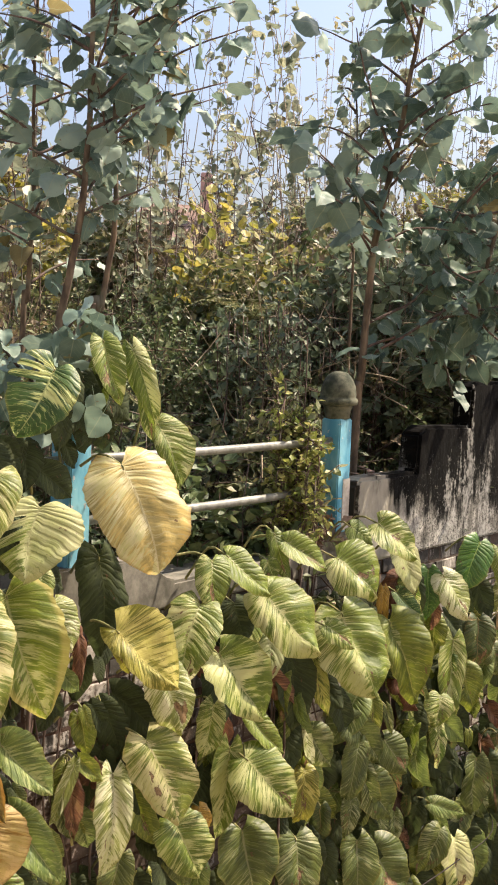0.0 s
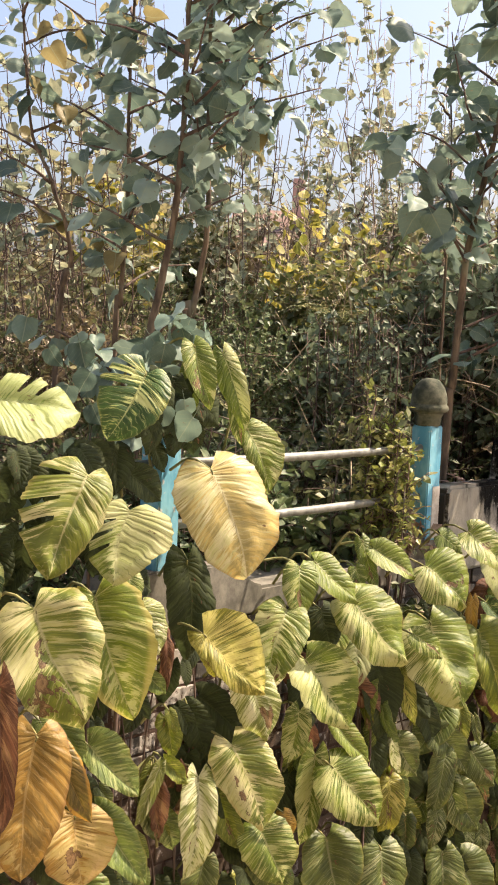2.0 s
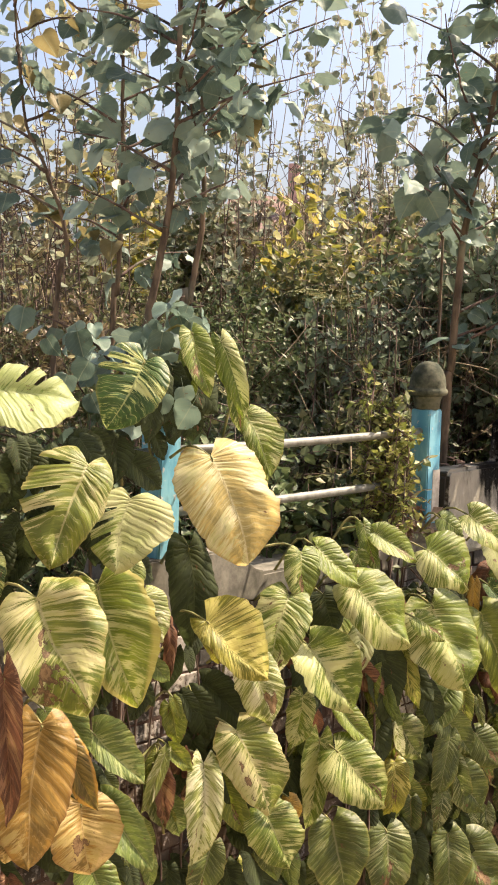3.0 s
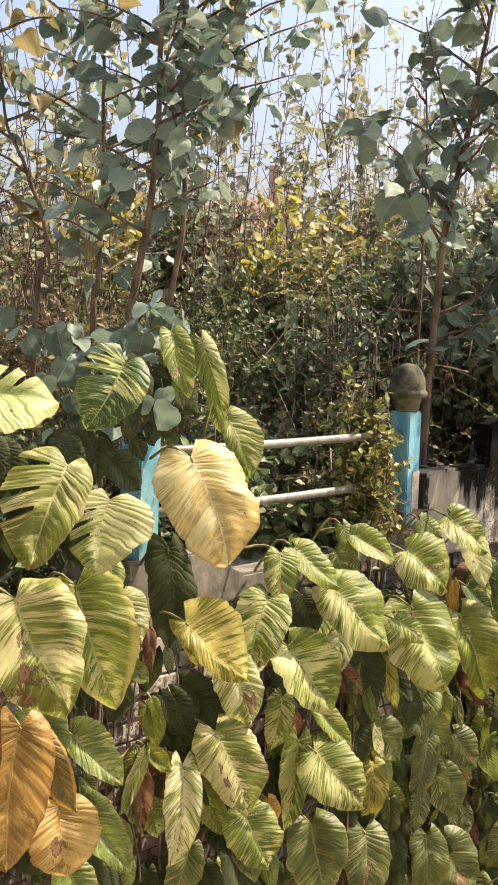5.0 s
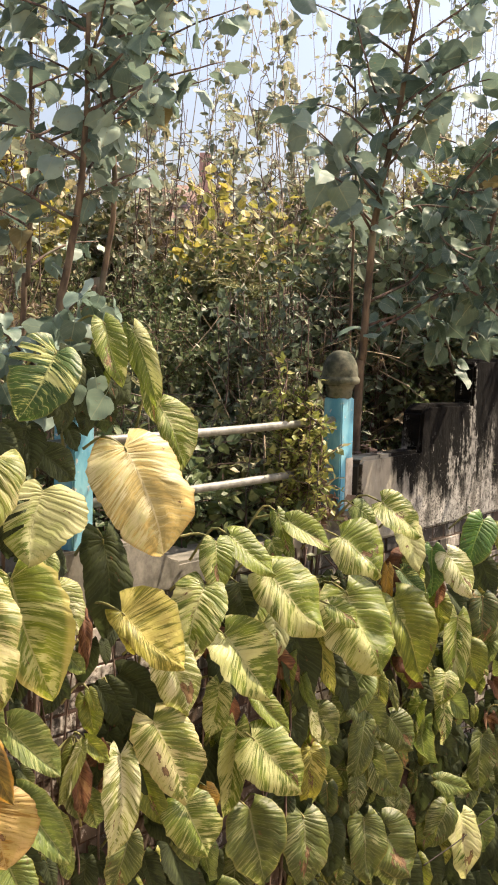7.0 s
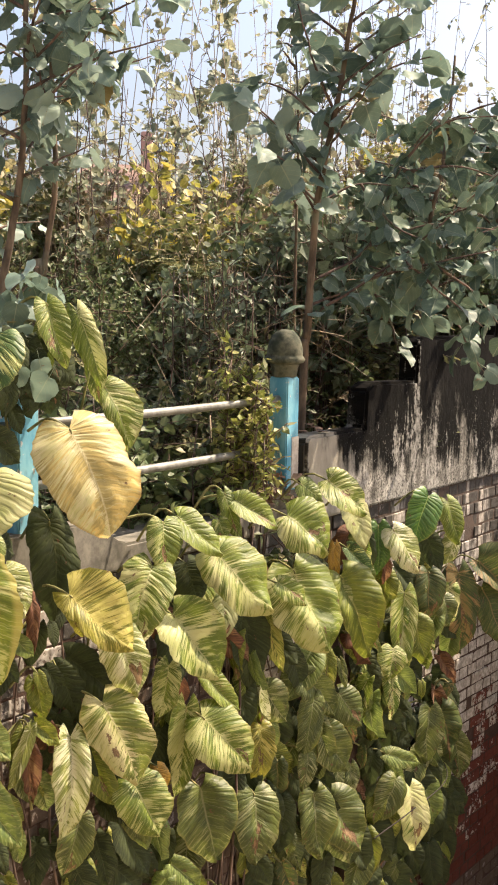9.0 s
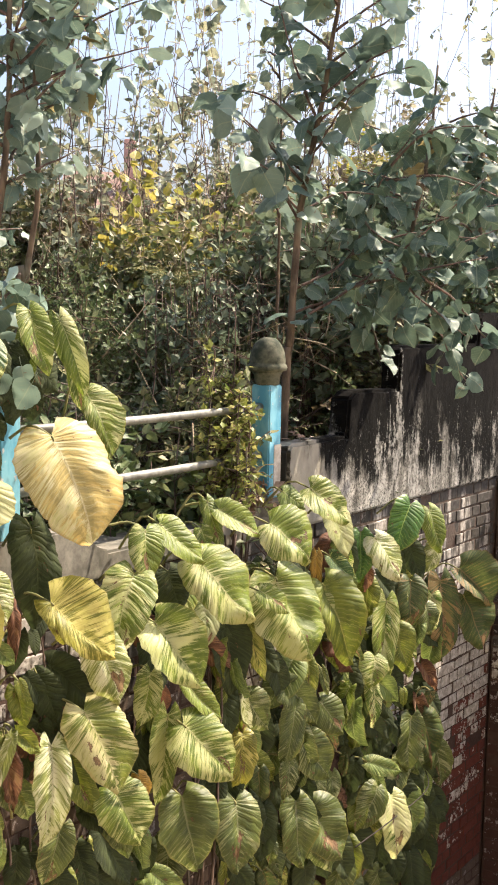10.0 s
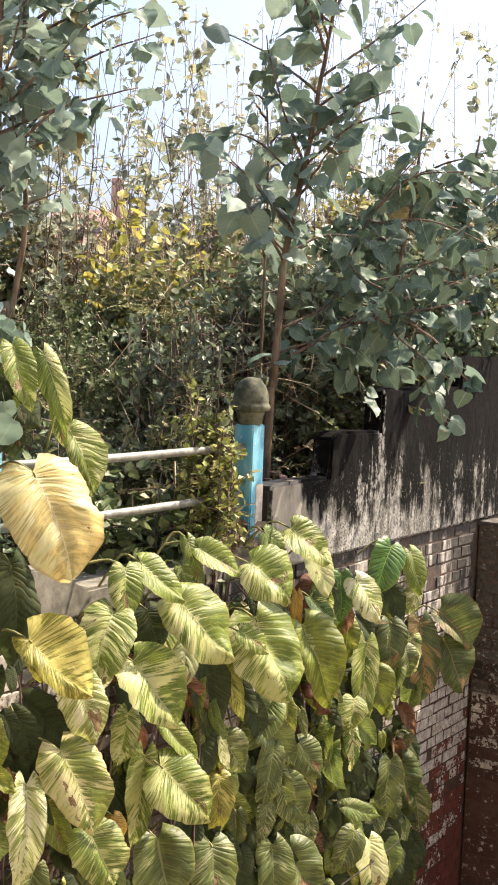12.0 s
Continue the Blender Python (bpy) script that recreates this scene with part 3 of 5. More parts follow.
def blade_mesh(length, width, rng, slits="", droop=0.10, fold=0.10, limp=0.0, blunt=0.0, lop=0.0, pale=(0.0, 0.0), rows_n=38, cols=12):
    """A heart-shaped blade hanging along -y from its stalk, face to +z, with ribbed veins. slits: the halves that are torn; lop: how much wider the right half is; pale: more cream on the halves."""
    bm = bmesh.new()
    uvl = bm.loops.layers.uv.new("UVMap")
    bias = bm.verts.layers.float.new("pale")
    ph, curl, twist, wave = rng.uniform(0, 6.3), rng.uniform(0.05, 0.15), rng.uniform(-0.22, 0.22), rng.uniform(0.02, 0.05)
    lop, bend = lop + rng.uniform(-0.05, 0.05), rng.uniform(-0.05, 0.05)
    pleat, ribs = rng.uniform(0.45, 1.0), rng.uniform(7.5, 11.5)
    power, close = 1.75 + 0.9 * blunt + rng.uniform(0, 0.35), 0.92 - 0.24 * blunt
    lobe = rng.uniform(0.13, 0.18)
    grid, coord = [], {}
    for i in range(rows_n + 1):
        t = i / rows_n
        v, rim = t ** 2.5, -lobe + (1 + lobe) * t
        if rim < 0.30:
            f = math.sqrt(max(0.0, 1 - ((0.30 - rim) / (0.33 + lobe)) ** 2.2))
        else:
            f = max(0.0, 1 - ((rim - 0.30) / 0.70) ** power) ** close
        row = []
        for j in range(cols + 1):
            u = 2 * j / cols - 1
            au = abs(u)
            half = 0.5 * width * f * (1 + (lop if u > 0 else -lop))
            y = -length * (v + (rim - v) * (au ** 1.1 + 0.35 * au * (1 - au) * (1 - t) ** 3))
            edge = 1 + wave * 1.3 * au ** 3 * math.sin(9 * v + ph + (2 if u > 0 else 0)) + au ** 4 * (0.11 + 0.12 * limp) * noise.noise(Vector((7 * t, ph, 3 if u > 0 else 7))) + au ** 5 * 0.06 * noise.noise(Vector((26 * t, ph, 5 if u > 0 else 9)))
            x = u * half * edge + bend * length * math.sin(math.pi * v)
            z = fold * half * (au ** 0.9) - curl * width * au ** 2.4 - droop * length * v ** 2 + twist * u * half * (v + 0.2)
            z += 0.0040 * pleat * width / 0.25 * (abs(math.sin(math.pi * (t * ribs + (0.37 if u > 0 else 0) + 0.9 * noise.noise(Vector((3 * t, ph, u)))))) - 0.6) * min(1, au * 2.2) * (1 - 0.4 * v) * min(1, t * 4)
            z += wave * width * au ** 2 * math.sin(7.0 * v + ph * 1.7 + 2.2 * (u > 0)) + (0.06 + 0.45 * limp) * width * noise.noise(Vector((x * 9, y * 9, ph))) - limp * (0.9 * width * au ** 2 * (0.4 + v) + 0.25 * length * v * v)
            x *= 1 - 0.35 * limp * au
            x += limp * 0.12 * length * noise.noise(Vector((5 * t, ph, 2)))
            vert = bm.verts.new((x, y, z))
            vert[bias] = (pale[0] + pale[1]) / 2 + (pale[1] - pale[0]) / 2 * max(-1, min(1, u * 4))
            coord[vert] = (u, t)
            row.append(vert)
        grid.append(row)
    cuts = set()
    for sgn in [(-1 if side == "l" else 1) for side in slits]:
        for i in rng.sample(range(9, rows_n - 7, 6), 3):
            cuts.add((i, sgn))
            for j in range(cols + 1):
                u = 2 * j / cols - 1
                if u * sgn > 0.3:
                    open_by = 0.036 * length * (u * sgn - 0.3) / 0.7
                    for q in range(6):
                        if 0 <= i - q:
                            grid[i - q][j].co.y += open_by * (1 - q / 6)
                        if i + 1 + q <= rows_n:
                            grid[i + 1 + q][j].co.y -= open_by * (1 - q / 6)
    for i in range(rows_n):
        for j in range(cols):
            um = 2 * (j + 0.5) / cols - 1
            if any(c == i and um * sgn > 0.3 for c, sgn in cuts):
                continue
            face = bm.faces.new((grid[i][j], grid[i + 1][j], grid[i + 1][j + 1], grid[i][j + 1]))
            for loop in face.loops:
                loop[uvl].uv = coord[loop.vert]
    return bm


def facing(yaw, pitch, spin):
    """The turn of a blade: yaw from the wall's face towards its left, pitch up, spin of the tip from straight down."""
    y, p = radians(yaw), radians(pitch)
    f = OUT * math.cos(y) - ALONG * math.sin(y)
    z = f * math.cos(p) + Vector((0, 0, math.sin(p)))
    x = Vector((0, 0, 1)).cross(f).normalized()
    up = z.cross(x)
    return Matrix((x, up, z)).transposed().to_4x4() @ Matrix.Rotation(radians(spin), 4, "Z")


def vine_leaf(s, h, n, length, width, yaw, pitch, spin, kind, slits="", stalk=True, lop=0.0, pale=(0.0, 0.0), limp=None):
    rng = leaf_rng
    m = Matrix.Translation(on_wall(s, h, n)) @ facing(yaw, pitch, spin)
    if limp is None:
        limp = {"brown": 0.6, "rust": 0.4, "worn": 0.2, "pale": 0.22, "olive": 0.2, "amber": 0.3, "dull": 0.14, "clean": 0.04, "creamy": 0.05, "yellow": 0.05}.get(kind, 0.08)
    limp *= rng.uniform(0.5, 1.3) * min(1.0, 0.22 / length)
    flat = {"brown": 1.3, "rust": 0.9, "worn": 0.7, "pale": 0.7, "olive": 0.8}.get(kind, 0.55)
    bm = blade_mesh(length, width, rng, slits, rng.uniform(0.04, 0.20), rng.uniform(0.15, 1.0) * flat, limp, {"orange": 0.8, "clean": 0.8, "creamy": 0.5, "yellow": 0.95, "gold": 0.5, "dark": 0.6}.get(kind, rng.uniform(0, 0.5)), lop, pale)
    bmesh.ops.transform(bm, matrix=VINE_M.inverted() @ m, verts=bm.verts)
    ob = part("leaf", bm, LEAF[kind], vine, {"yellow": "large yellowed leaf", "orange": "orange withering leaf", "brown": "brown withered leaf", "amber": "amber dying leaf",
                                             "leafgreen": "glossy plain green leaf", "worn": "marbled leaf with scorched patches", "rust": "curled leaf with rusty brown edges"}.get(kind, ""), True)
    if stalk:
        a = m @ Vector((0, 0, 0))
        up = m.to_3x3() @ Vector((0, 1, 0))
        b = a + up * 0.05 * length + Vector((0, 0, 0.012)) - OUT * (0.45 * n)
        c = on_wall(s + rng.uniform(-0.08, 0.03), h - rng.uniform(-0.02, 0.12), 0.03)
        path = bent([VINE_M.inverted() @ q for q in (m @ Vector((0, -0.05 * length, -0.004)), a - m.to_3x3() @ Vector((0, 0, 0.004)), b, c)], 0.0035, 0.006, 3)
        raw("stalk", *tube_data([path], 5), VINE_STEM, ob, smooth=True)
    return ob


vine_leaf(-2.925, -0.207, 0.30, 0.282, 0.222, 34, 28, 87, "clean", lop=-.25, slits="r", pale=(0.039, 0))
vine_leaf(-2.159, -0.129, 0.17, 0.255, 0.239, 34, 24, -30, "dark", slits="l", pale=(-0.013, -0.033))
vine_leaf(-1.909, -0.027, 0.15, 0.234, 0.122, 36, 22, 17, "var")
vine_leaf(-1.905, -0.109, 0.13, 0.174, 0.086, 40, 15, 1, "var")
vine_leaf(-1.730, -0.057, 0.13, 0.290, 0.104, 50, 15, 19, "var", pale=(-0.065, 0.078))
vine_leaf(-1.650, -0.156, 0.12, 0.252, 0.068, 50, 10, 10, "var")
vine_leaf(-1.602, -0.332, 0.15, 0.255, 0.164, 34, 26, 19, "cream", lop=.35, pale=(0, 0.039))
vine_leaf(-1.856, -0.472, 0.21, 0.409, 0.353, 34, 20, 20, "yellow", pale=(0.033, 0))
vine_leaf(-2.434, -0.466, 0.20, 0.358, 0.272, 34, 28, -21, "tan", slits="l", lop=-.2, limp=.1, pale=(0.04, 0.0))
vine_leaf(-2.298, -0.585, 0.26, 0.252, 0.257, 34, 32, -14, "creamy", slits="l", lop=.2, pale=(0.03, 0.1))
vine_leaf(-2.713, -0.856, 0.29, 0.373, 0.340, 34, 32, 24, "tan", pale=(0.07, 0.08), limp=.2)
vine_leaf(-2.402, -0.869, 0.22, 0.412, 0.257, 36, 26, 19, "gold", lop=.2)
vine_leaf(-2.167, -0.934, 0.20, 0.179, 0.162, 30, 22, 22, "pale")
vine_leaf(-2.188, -0.827, 0.16, 0.126, 0.102, 34, 22, -4, "var")
vine_leaf(-1.855, -0.818, 0.11, 0.377, 0.203, 20, 8, 3, "shade")
vine_leaf(-1.948, -1.093, 0.11, 0.226, 0.081, 28, 6, 6, "brown")
vine_leaf(-1.866, -1.076, 0.22, 0.317, 0.241, 32, 26, 46, "pleated", lop=.3)
vine_leaf(-1.803, -1.128, 0.18, 0.133, 0.087, 30, 15, 19, "pleated", limp=.3)
vine_leaf(-1.367, -1.056, 0.20, 0.325, 0.234, 34, 30, -18, "cream", pale=(0.1, 0.08))
vine_leaf(-1.590, -1.266, 0.19, 0.273, 0.201, 32, 26, 17, "pale")
vine_leaf(-1.592, -1.317, 0.16, 0.267, 0.092, 40, 18, 20, "var")
vine_leaf(-1.288, -0.894, 0.19, 0.215, 0.152, 32, 24, -1, "var", pale=(0.039, -0.052))
vine_leaf(-1.046, -1.110, 0.12, 0.199, 0.214, 26, 14, 16, "shade")
vine_leaf(-1.246, -1.276, 0.21, 0.327, 0.284, 32, 26, 33, "var", pale=(0.052, -0.026))
vine_leaf(-1.194, -0.882, 0.19, 0.247, 0.166, 28, 32, 45, "cream")
vine_leaf(-0.828, -0.832, 0.16, 0.220, 0.091, 40, 22, 17, "var")
vine_leaf(-0.881, -0.943, 0.17, 0.090, 0.093, 36, 25, 21, "var")
vine_leaf(-0.797, -0.869, 0.20, 0.227, 0.151, 26, 34, 56, "cream", pale=(0.039, 0))
vine_leaf(-0.445, -0.975, 0.24, 0.259, 0.288, 30, 34, 44, "cream", pale=(0.091, -0.019), lop=.1)
vine_leaf(-0.178, -0.869, 0.14, 0.142, 0.129, 30, 28, 53, "green")
vine_leaf(-0.114, -0.846, 0.25, 0.255, 0.209, 28, 34, 47, "cream", pale=(0.09, 0.1))
vine_leaf(0.261, -1.002, 0.17, 0.243, 0.168, 34, 24, 15, "creamy", pale=(0.033, 0.065))
vine_leaf(-0.990, -1.053, 0.24, 0.353, 0.300, 30, 30, 39, "cream", pale=(0.065, -0.033), lop=.05)
vine_leaf(-0.562, -1.261, 0.27, 0.170, 0.127, 32, 28, 51, "cream")
vine_leaf(-0.387, -1.233, 0.24, 0.411, 0.383, 32, 26, 19, "cream", pale=(0.078, -0.013), lop=0)
vine_leaf(0.104, -1.394, 0.19, 0.256, 0.200, 30, 24, 16, "cream")
vine_leaf(-0.593, -1.440, 0.12, 0.325, 0.214, 28, 12, 2, "shade", pale=(0.065, 0))
vine_leaf(-0.445, -1.425, 0.14, 0.316, 0.094, 46, 10, 16, "olive")
vine_leaf(-0.955, -1.618, 0.17, 0.217, 0.118, 30, 26, 44, "cream")
vine_leaf(-1.674, -1.533, 0.21, 0.336, 0.260, 34, 26, 20, "tan", pale=(0.033, -0.033), lop=.1)
vine_leaf(-1.456, -1.921, 0.18, 0.243, 0.240, 32, 24, 22, "var")
vine_leaf(-1.327, -1.894, 0.20, 0.109, 0.089, 34, 20, 20, "amber")
vine_leaf(-1.056, -1.731, 0.14, 0.389, 0.138, 46, 12, -7, "var")
vine_leaf(-1.796, -1.645, 0.16, 0.367, 0.151, 34, 22, -7, "pale", limp=.12)
vine_leaf(-1.708, -1.993, 0.13, 0.227, 0.151, 36, 18, -19, "dull")
vine_leaf(-1.191, -1.511, 0.15, 0.222, 0.129, 36, 16, -14, "var")
vine_leaf(-1.035, -1.762, 0.21, 0.333, 0.288, 32, 26, 41, "var", pale=(0.052, -0.026))
vine_leaf(-0.470, -1.980, 0.13, 0.291, 0.155, 34, 14, -1, "pleated", limp=.25)
vine_leaf(-0.471, -1.788, 0.15, 0.204, 0.167, 34, 18, 33, "dull")
vine_leaf(-0.049, -1.950, 0.16, 0.307, 0.147, 38, 16, -13, "dull", limp=.2)
vine_leaf(-0.109, -2.214, 0.17, 0.185, 0.104, 36, 14, -9, "dull", limp=.2)
vine_leaf(-0.009, -2.118, 0.17, 0.264, 0.243, 34, 20, 34, "dull", pale=(0.033, 0))
vine_leaf(0.261, -2.397, 0.12, 0.150, 0.092, 36, 14, 3, "dull")
vine_leaf(0.392, -2.430, 0.13, 0.159, 0.099, 36, 14, 5, "dull")
vine_leaf(-0.989, -2.102, 0.17, 0.327, 0.292, 34, 22, 10, "dull", pale=(-0.013, -0.039))
vine_leaf(-0.559, -2.268, 0.16, 0.325, 0.245, 34, 20, -2, "dull")
vine_leaf(-0.232, -2.420, 0.10, 0.183, 0.133, 34, 14, 3, "shade")
vine_leaf(-0.019, -2.446, 0.16, 0.330, 0.231, 34, 20, 3, "dull")
vine_leaf(0.119, -2.521, 0.17, 0.314, 0.293, 32, 22, 27, "dull")
vine_leaf(0.210, -1.995, 0.15, 0.219, 0.200, 34, 22, 37, "dull")
vine_leaf(0.703, -2.288, 0.12, 0.106, 0.128, 34, 16, -24, "olive")
vine_leaf(1.062, -1.072, 0.20, 0.286, 0.224, 32, 22, -24, "leafgreen")
vine_leaf(1.348, -1.140, 0.18, 0.255, 0.164, 36, 20, 16, "var", limp=.2)
vine_leaf(1.505, -1.363, 0.16, 0.175, 0.137, 36, 18, -21, "pale")
vine_leaf(0.694, -1.210, 0.18, 0.272, 0.213, 34, 22, 30, "pale")
vine_leaf(0.118, -1.361, 0.20, 0.431, 0.282, 30, 22, 21, "olive", pale=(-0.033, -0.078), lop=.2)
vine_leaf(0.300, -1.458, 0.15, 0.118, 0.128, 30, 18, 30, "brown")
vine_leaf(0.867, -1.586, 0.17, 0.457, 0.173, 38, 18, -11, "cream", limp=.25)
vine_leaf(0.694, -1.858, 0.20, 0.168, 0.173, 34, 20, -14, "cream")
vine_leaf(0.745, -2.021, 0.16, 0.253, 0.106, 38, 14, 4, "worn")
vine_leaf(1.020, -1.767, 0.17, 0.251, 0.186, 34, 20, 11, "olive")
vine_leaf(1.182, -1.526, 0.16, 0.291, 0.226, 34, 14, -5, "rust")
vine_leaf(1.336, -1.702, 0.18, 0.176, 0.164, 34, 16, 14, "dull")
vine_leaf(1.579, -1.599, 0.16, 0.492, 0.224, 34, 12, 2, "rust", pale=(0.065, 0))
vine_leaf(1.714, -1.543, 0.22, 0.329, 0.282, 30, 22, 43, "rust", pale=(0.026, -0.013), lop=.3, limp=.12)
vine_leaf(1.716, -1.698, 0.25, 0.364, 0.307, 30, 16, 21, "rust", pale=(-0.013, -0.078), lop=.25, limp=.12)
vine_leaf(1.476, -2.415, 0.12, 0.351, 0.291, 34, 12, 15, "rust")
vine_leaf(1.276, -2.357, 0.15, 0.322, 0.190, 36, 16, -5, "dull")
vine_leaf(0.736, -2.471, 0.16, 0.232, 0.114, 34, 22, 71, "green")
vine_leaf(0.876, -2.657, 0.15, 0.273, 0.195, 34, 18, -34, "dull")
vine_leaf(0.988, -2.737, 0.18, 0.349, 0.213, 34, 22, 1, "worn", pale=(0.117, 0.117))
vine_leaf(1.240, -2.793, 0.14, 0.259, 0.211, 34, 20, 14, "green")
vine_leaf(1.566, -2.871, 0.10, 0.163, 0.126, 34, 14, 21, "shade")
vine_leaf(1.176, -2.173, 0.14, 0.108, 0.066, 34, 14, 3, "olive")
vine_leaf(0.113, -1.755, 0.13, 0.209, 0.103, 36, 12, 8, "olive")
vine_leaf(0.235, -1.827, 0.14, 0.154, 0.055, 36, 12, 14, "dull")
vine_leaf(0.135, -1.212, 0.15, 0.228, 0.071, 40, 10, -1, "amber")
vine_leaf(0.254, -1.245, 0.16, 0.172, 0.107, 34, 24, 45, "dark")
vine_leaf(0.657, -1.190, 0.11, 0.258, 0.148, 34, 18, -3, "leafgreen")
vine_leaf(0.714, -1.379, 0.13, 0.139, 0.074, 36, 10, 1, "brown")
vine_leaf(0.345, -1.717, 0.13, 0.231, 0.164, 34, 16, 42, "brown")
vine_leaf(-2.664, -1.271, 0.26, 0.448, 0.265, 32, 18, -6, "orange", limp=.2)
vine_leaf(-2.760, -1.542, 0.24, 0.155, 0.105, 32, 18, -7, "orange")
vine_leaf(-2.458, -1.600, 0.22, 0.234, 0.261, 32, 22, 8, "orange")
vine_leaf(-2.543, -1.350, 0.23, 0.274, 0.115, 34, 14, 25, "ochre")
vine_leaf(-2.862, -1.064, 0.32, 0.469, 0.103, 30, 10, 2, "brown")
vine_leaf(-2.524, -1.252, 0.18, 0.194, 0.117, 32, 22, 32, "green")
vine_leaf(-2.577, -1.267, 0.17, 0.132, 0.076, 32, 20, 27, "green")
vine_leaf(-2.371, -1.389, 0.18, 0.250, 0.147, 30, 22, 44, "green", lop=.25)
vine_leaf(-2.347, -1.628, 0.21, 0.295, 0.150, 32, 24, 35, "green")
vine_leaf(-2.373, -1.858, 0.18, 0.213, 0.159, 32, 26, 19, "green")
vine_leaf(-1.961, -1.652, 0.11, 0.221, 0.081, 30, 8, 6, "brown")
vine_leaf(-1.973, -1.571, 0.13, 0.239, 0.058, 42, 8, -20, "pale")
vine_leaf(-1.931, -1.561, 0.11, 0.129, 0.078, 32, 18, 45, "olive")
vine_leaf(-1.916, -1.379, 0.11, 0.093, 0.050, 34, 14, 21, "olive")


# inner leaves with shade put into their colour, and the climbing stems
fill = random.Random(11)
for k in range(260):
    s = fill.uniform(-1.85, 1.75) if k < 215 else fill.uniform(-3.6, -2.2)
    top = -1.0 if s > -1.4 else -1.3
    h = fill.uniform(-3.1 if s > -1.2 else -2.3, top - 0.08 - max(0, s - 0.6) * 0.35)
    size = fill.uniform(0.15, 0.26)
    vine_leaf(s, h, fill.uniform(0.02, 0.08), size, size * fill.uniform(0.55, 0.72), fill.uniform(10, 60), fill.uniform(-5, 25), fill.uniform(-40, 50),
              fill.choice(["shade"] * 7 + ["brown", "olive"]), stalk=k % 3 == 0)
# lower down, the dimmed leaf colours stand in for less light
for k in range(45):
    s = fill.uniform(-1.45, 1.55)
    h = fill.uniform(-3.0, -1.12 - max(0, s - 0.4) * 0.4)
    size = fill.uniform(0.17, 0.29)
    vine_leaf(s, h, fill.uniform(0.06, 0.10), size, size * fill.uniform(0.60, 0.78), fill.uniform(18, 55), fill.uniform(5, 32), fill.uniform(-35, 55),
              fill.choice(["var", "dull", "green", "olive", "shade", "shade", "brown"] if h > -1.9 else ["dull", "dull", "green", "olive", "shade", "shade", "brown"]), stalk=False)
for k in range(22):
    s = -1.6 + 3.2 * k / 21 + fill.uniform(-0.1, 0.1)
    pts = [on_wall(s + fill.uniform(-0.12, 0.12) * i, -3.6 + (2.55 - 0.4 * max(0, s)) * i / 4, fill.uniform(0.015, 0.05)) for i in range(5)]
    raw("stem", *tube_data([bent([VINE_M.inverted() @ p for p in pts], 0.007, 0.004, 4)], 6), TWIG, vine, smooth=True)
for s0, h0, s1, h1 in ((-2.12, -2.0, -2.16, -0.75), (-2.34, -2.2, -2.26, -0.7), (-2.6, -2.2, -2.8, -0.6)):
    pts = [on_wall(s0 + (s1 - s0) * i / 4 + fill.uniform(-0.03, 0.03), h0 + (h1 - h0) * i / 4, 0.03 + 0.03 * math.sin(i)) for i in range(5)]
    raw("stem", *tube_data([bent([VINE_M.inverted() @ p for p in pts], 0.012, 0.007, 4)], 6), TWIG, vine, smooth=True)


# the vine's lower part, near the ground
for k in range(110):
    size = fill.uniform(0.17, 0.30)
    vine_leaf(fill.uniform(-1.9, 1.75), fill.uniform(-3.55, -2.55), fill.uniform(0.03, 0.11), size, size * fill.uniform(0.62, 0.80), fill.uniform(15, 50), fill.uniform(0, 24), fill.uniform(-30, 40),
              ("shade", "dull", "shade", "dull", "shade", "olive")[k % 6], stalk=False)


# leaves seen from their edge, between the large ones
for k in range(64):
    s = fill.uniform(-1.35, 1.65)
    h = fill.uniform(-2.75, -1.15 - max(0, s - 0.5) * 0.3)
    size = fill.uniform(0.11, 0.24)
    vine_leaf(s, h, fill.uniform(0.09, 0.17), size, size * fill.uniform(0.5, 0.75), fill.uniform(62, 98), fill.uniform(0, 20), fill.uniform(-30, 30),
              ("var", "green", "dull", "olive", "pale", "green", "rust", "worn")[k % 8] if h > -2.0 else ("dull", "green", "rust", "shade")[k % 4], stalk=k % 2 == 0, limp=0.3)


# small leaves and hanging dry ones on the barer stretch of the wall
for k in range(34):
    size = fill.uniform(0.08, 0.17)
    vine_leaf(fill.uniform(-2.25, -1.70), fill.uniform(-2.35, -1.15), fill.uniform(0.03, 0.09), size, size * fill.uniform(0.45, 0.75), fill.uniform(10, 55), fill.uniform(0, 25), fill.uniform(-45, 45),
              fill.choice(["shade", "shade", "dull", "olive", "brown", "green"]), stalk=k % 2 == 0)
for k in range(9):
    s = fill.uniform(-2.3, -1.7)
    pts = [on_wall(s + 0.05 * math.sin(2 * i + k), -2.4 + 0.33 * i, fill.uniform(0.02, 0.06)) for i in range(5)]
    raw("stem", *tube_data([bent([VINE_M.inverted() @ p for p in pts], 0.006, 0.003, 4)], 6), TWIG, vine, smooth=True)
# leaves coloured as if shaded, behind the outer ones, in front of the rails
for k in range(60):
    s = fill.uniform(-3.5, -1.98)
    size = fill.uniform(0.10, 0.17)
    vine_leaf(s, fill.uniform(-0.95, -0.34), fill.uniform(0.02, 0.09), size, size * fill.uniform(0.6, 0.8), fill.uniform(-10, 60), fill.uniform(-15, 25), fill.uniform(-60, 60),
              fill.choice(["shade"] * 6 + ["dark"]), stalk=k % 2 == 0)

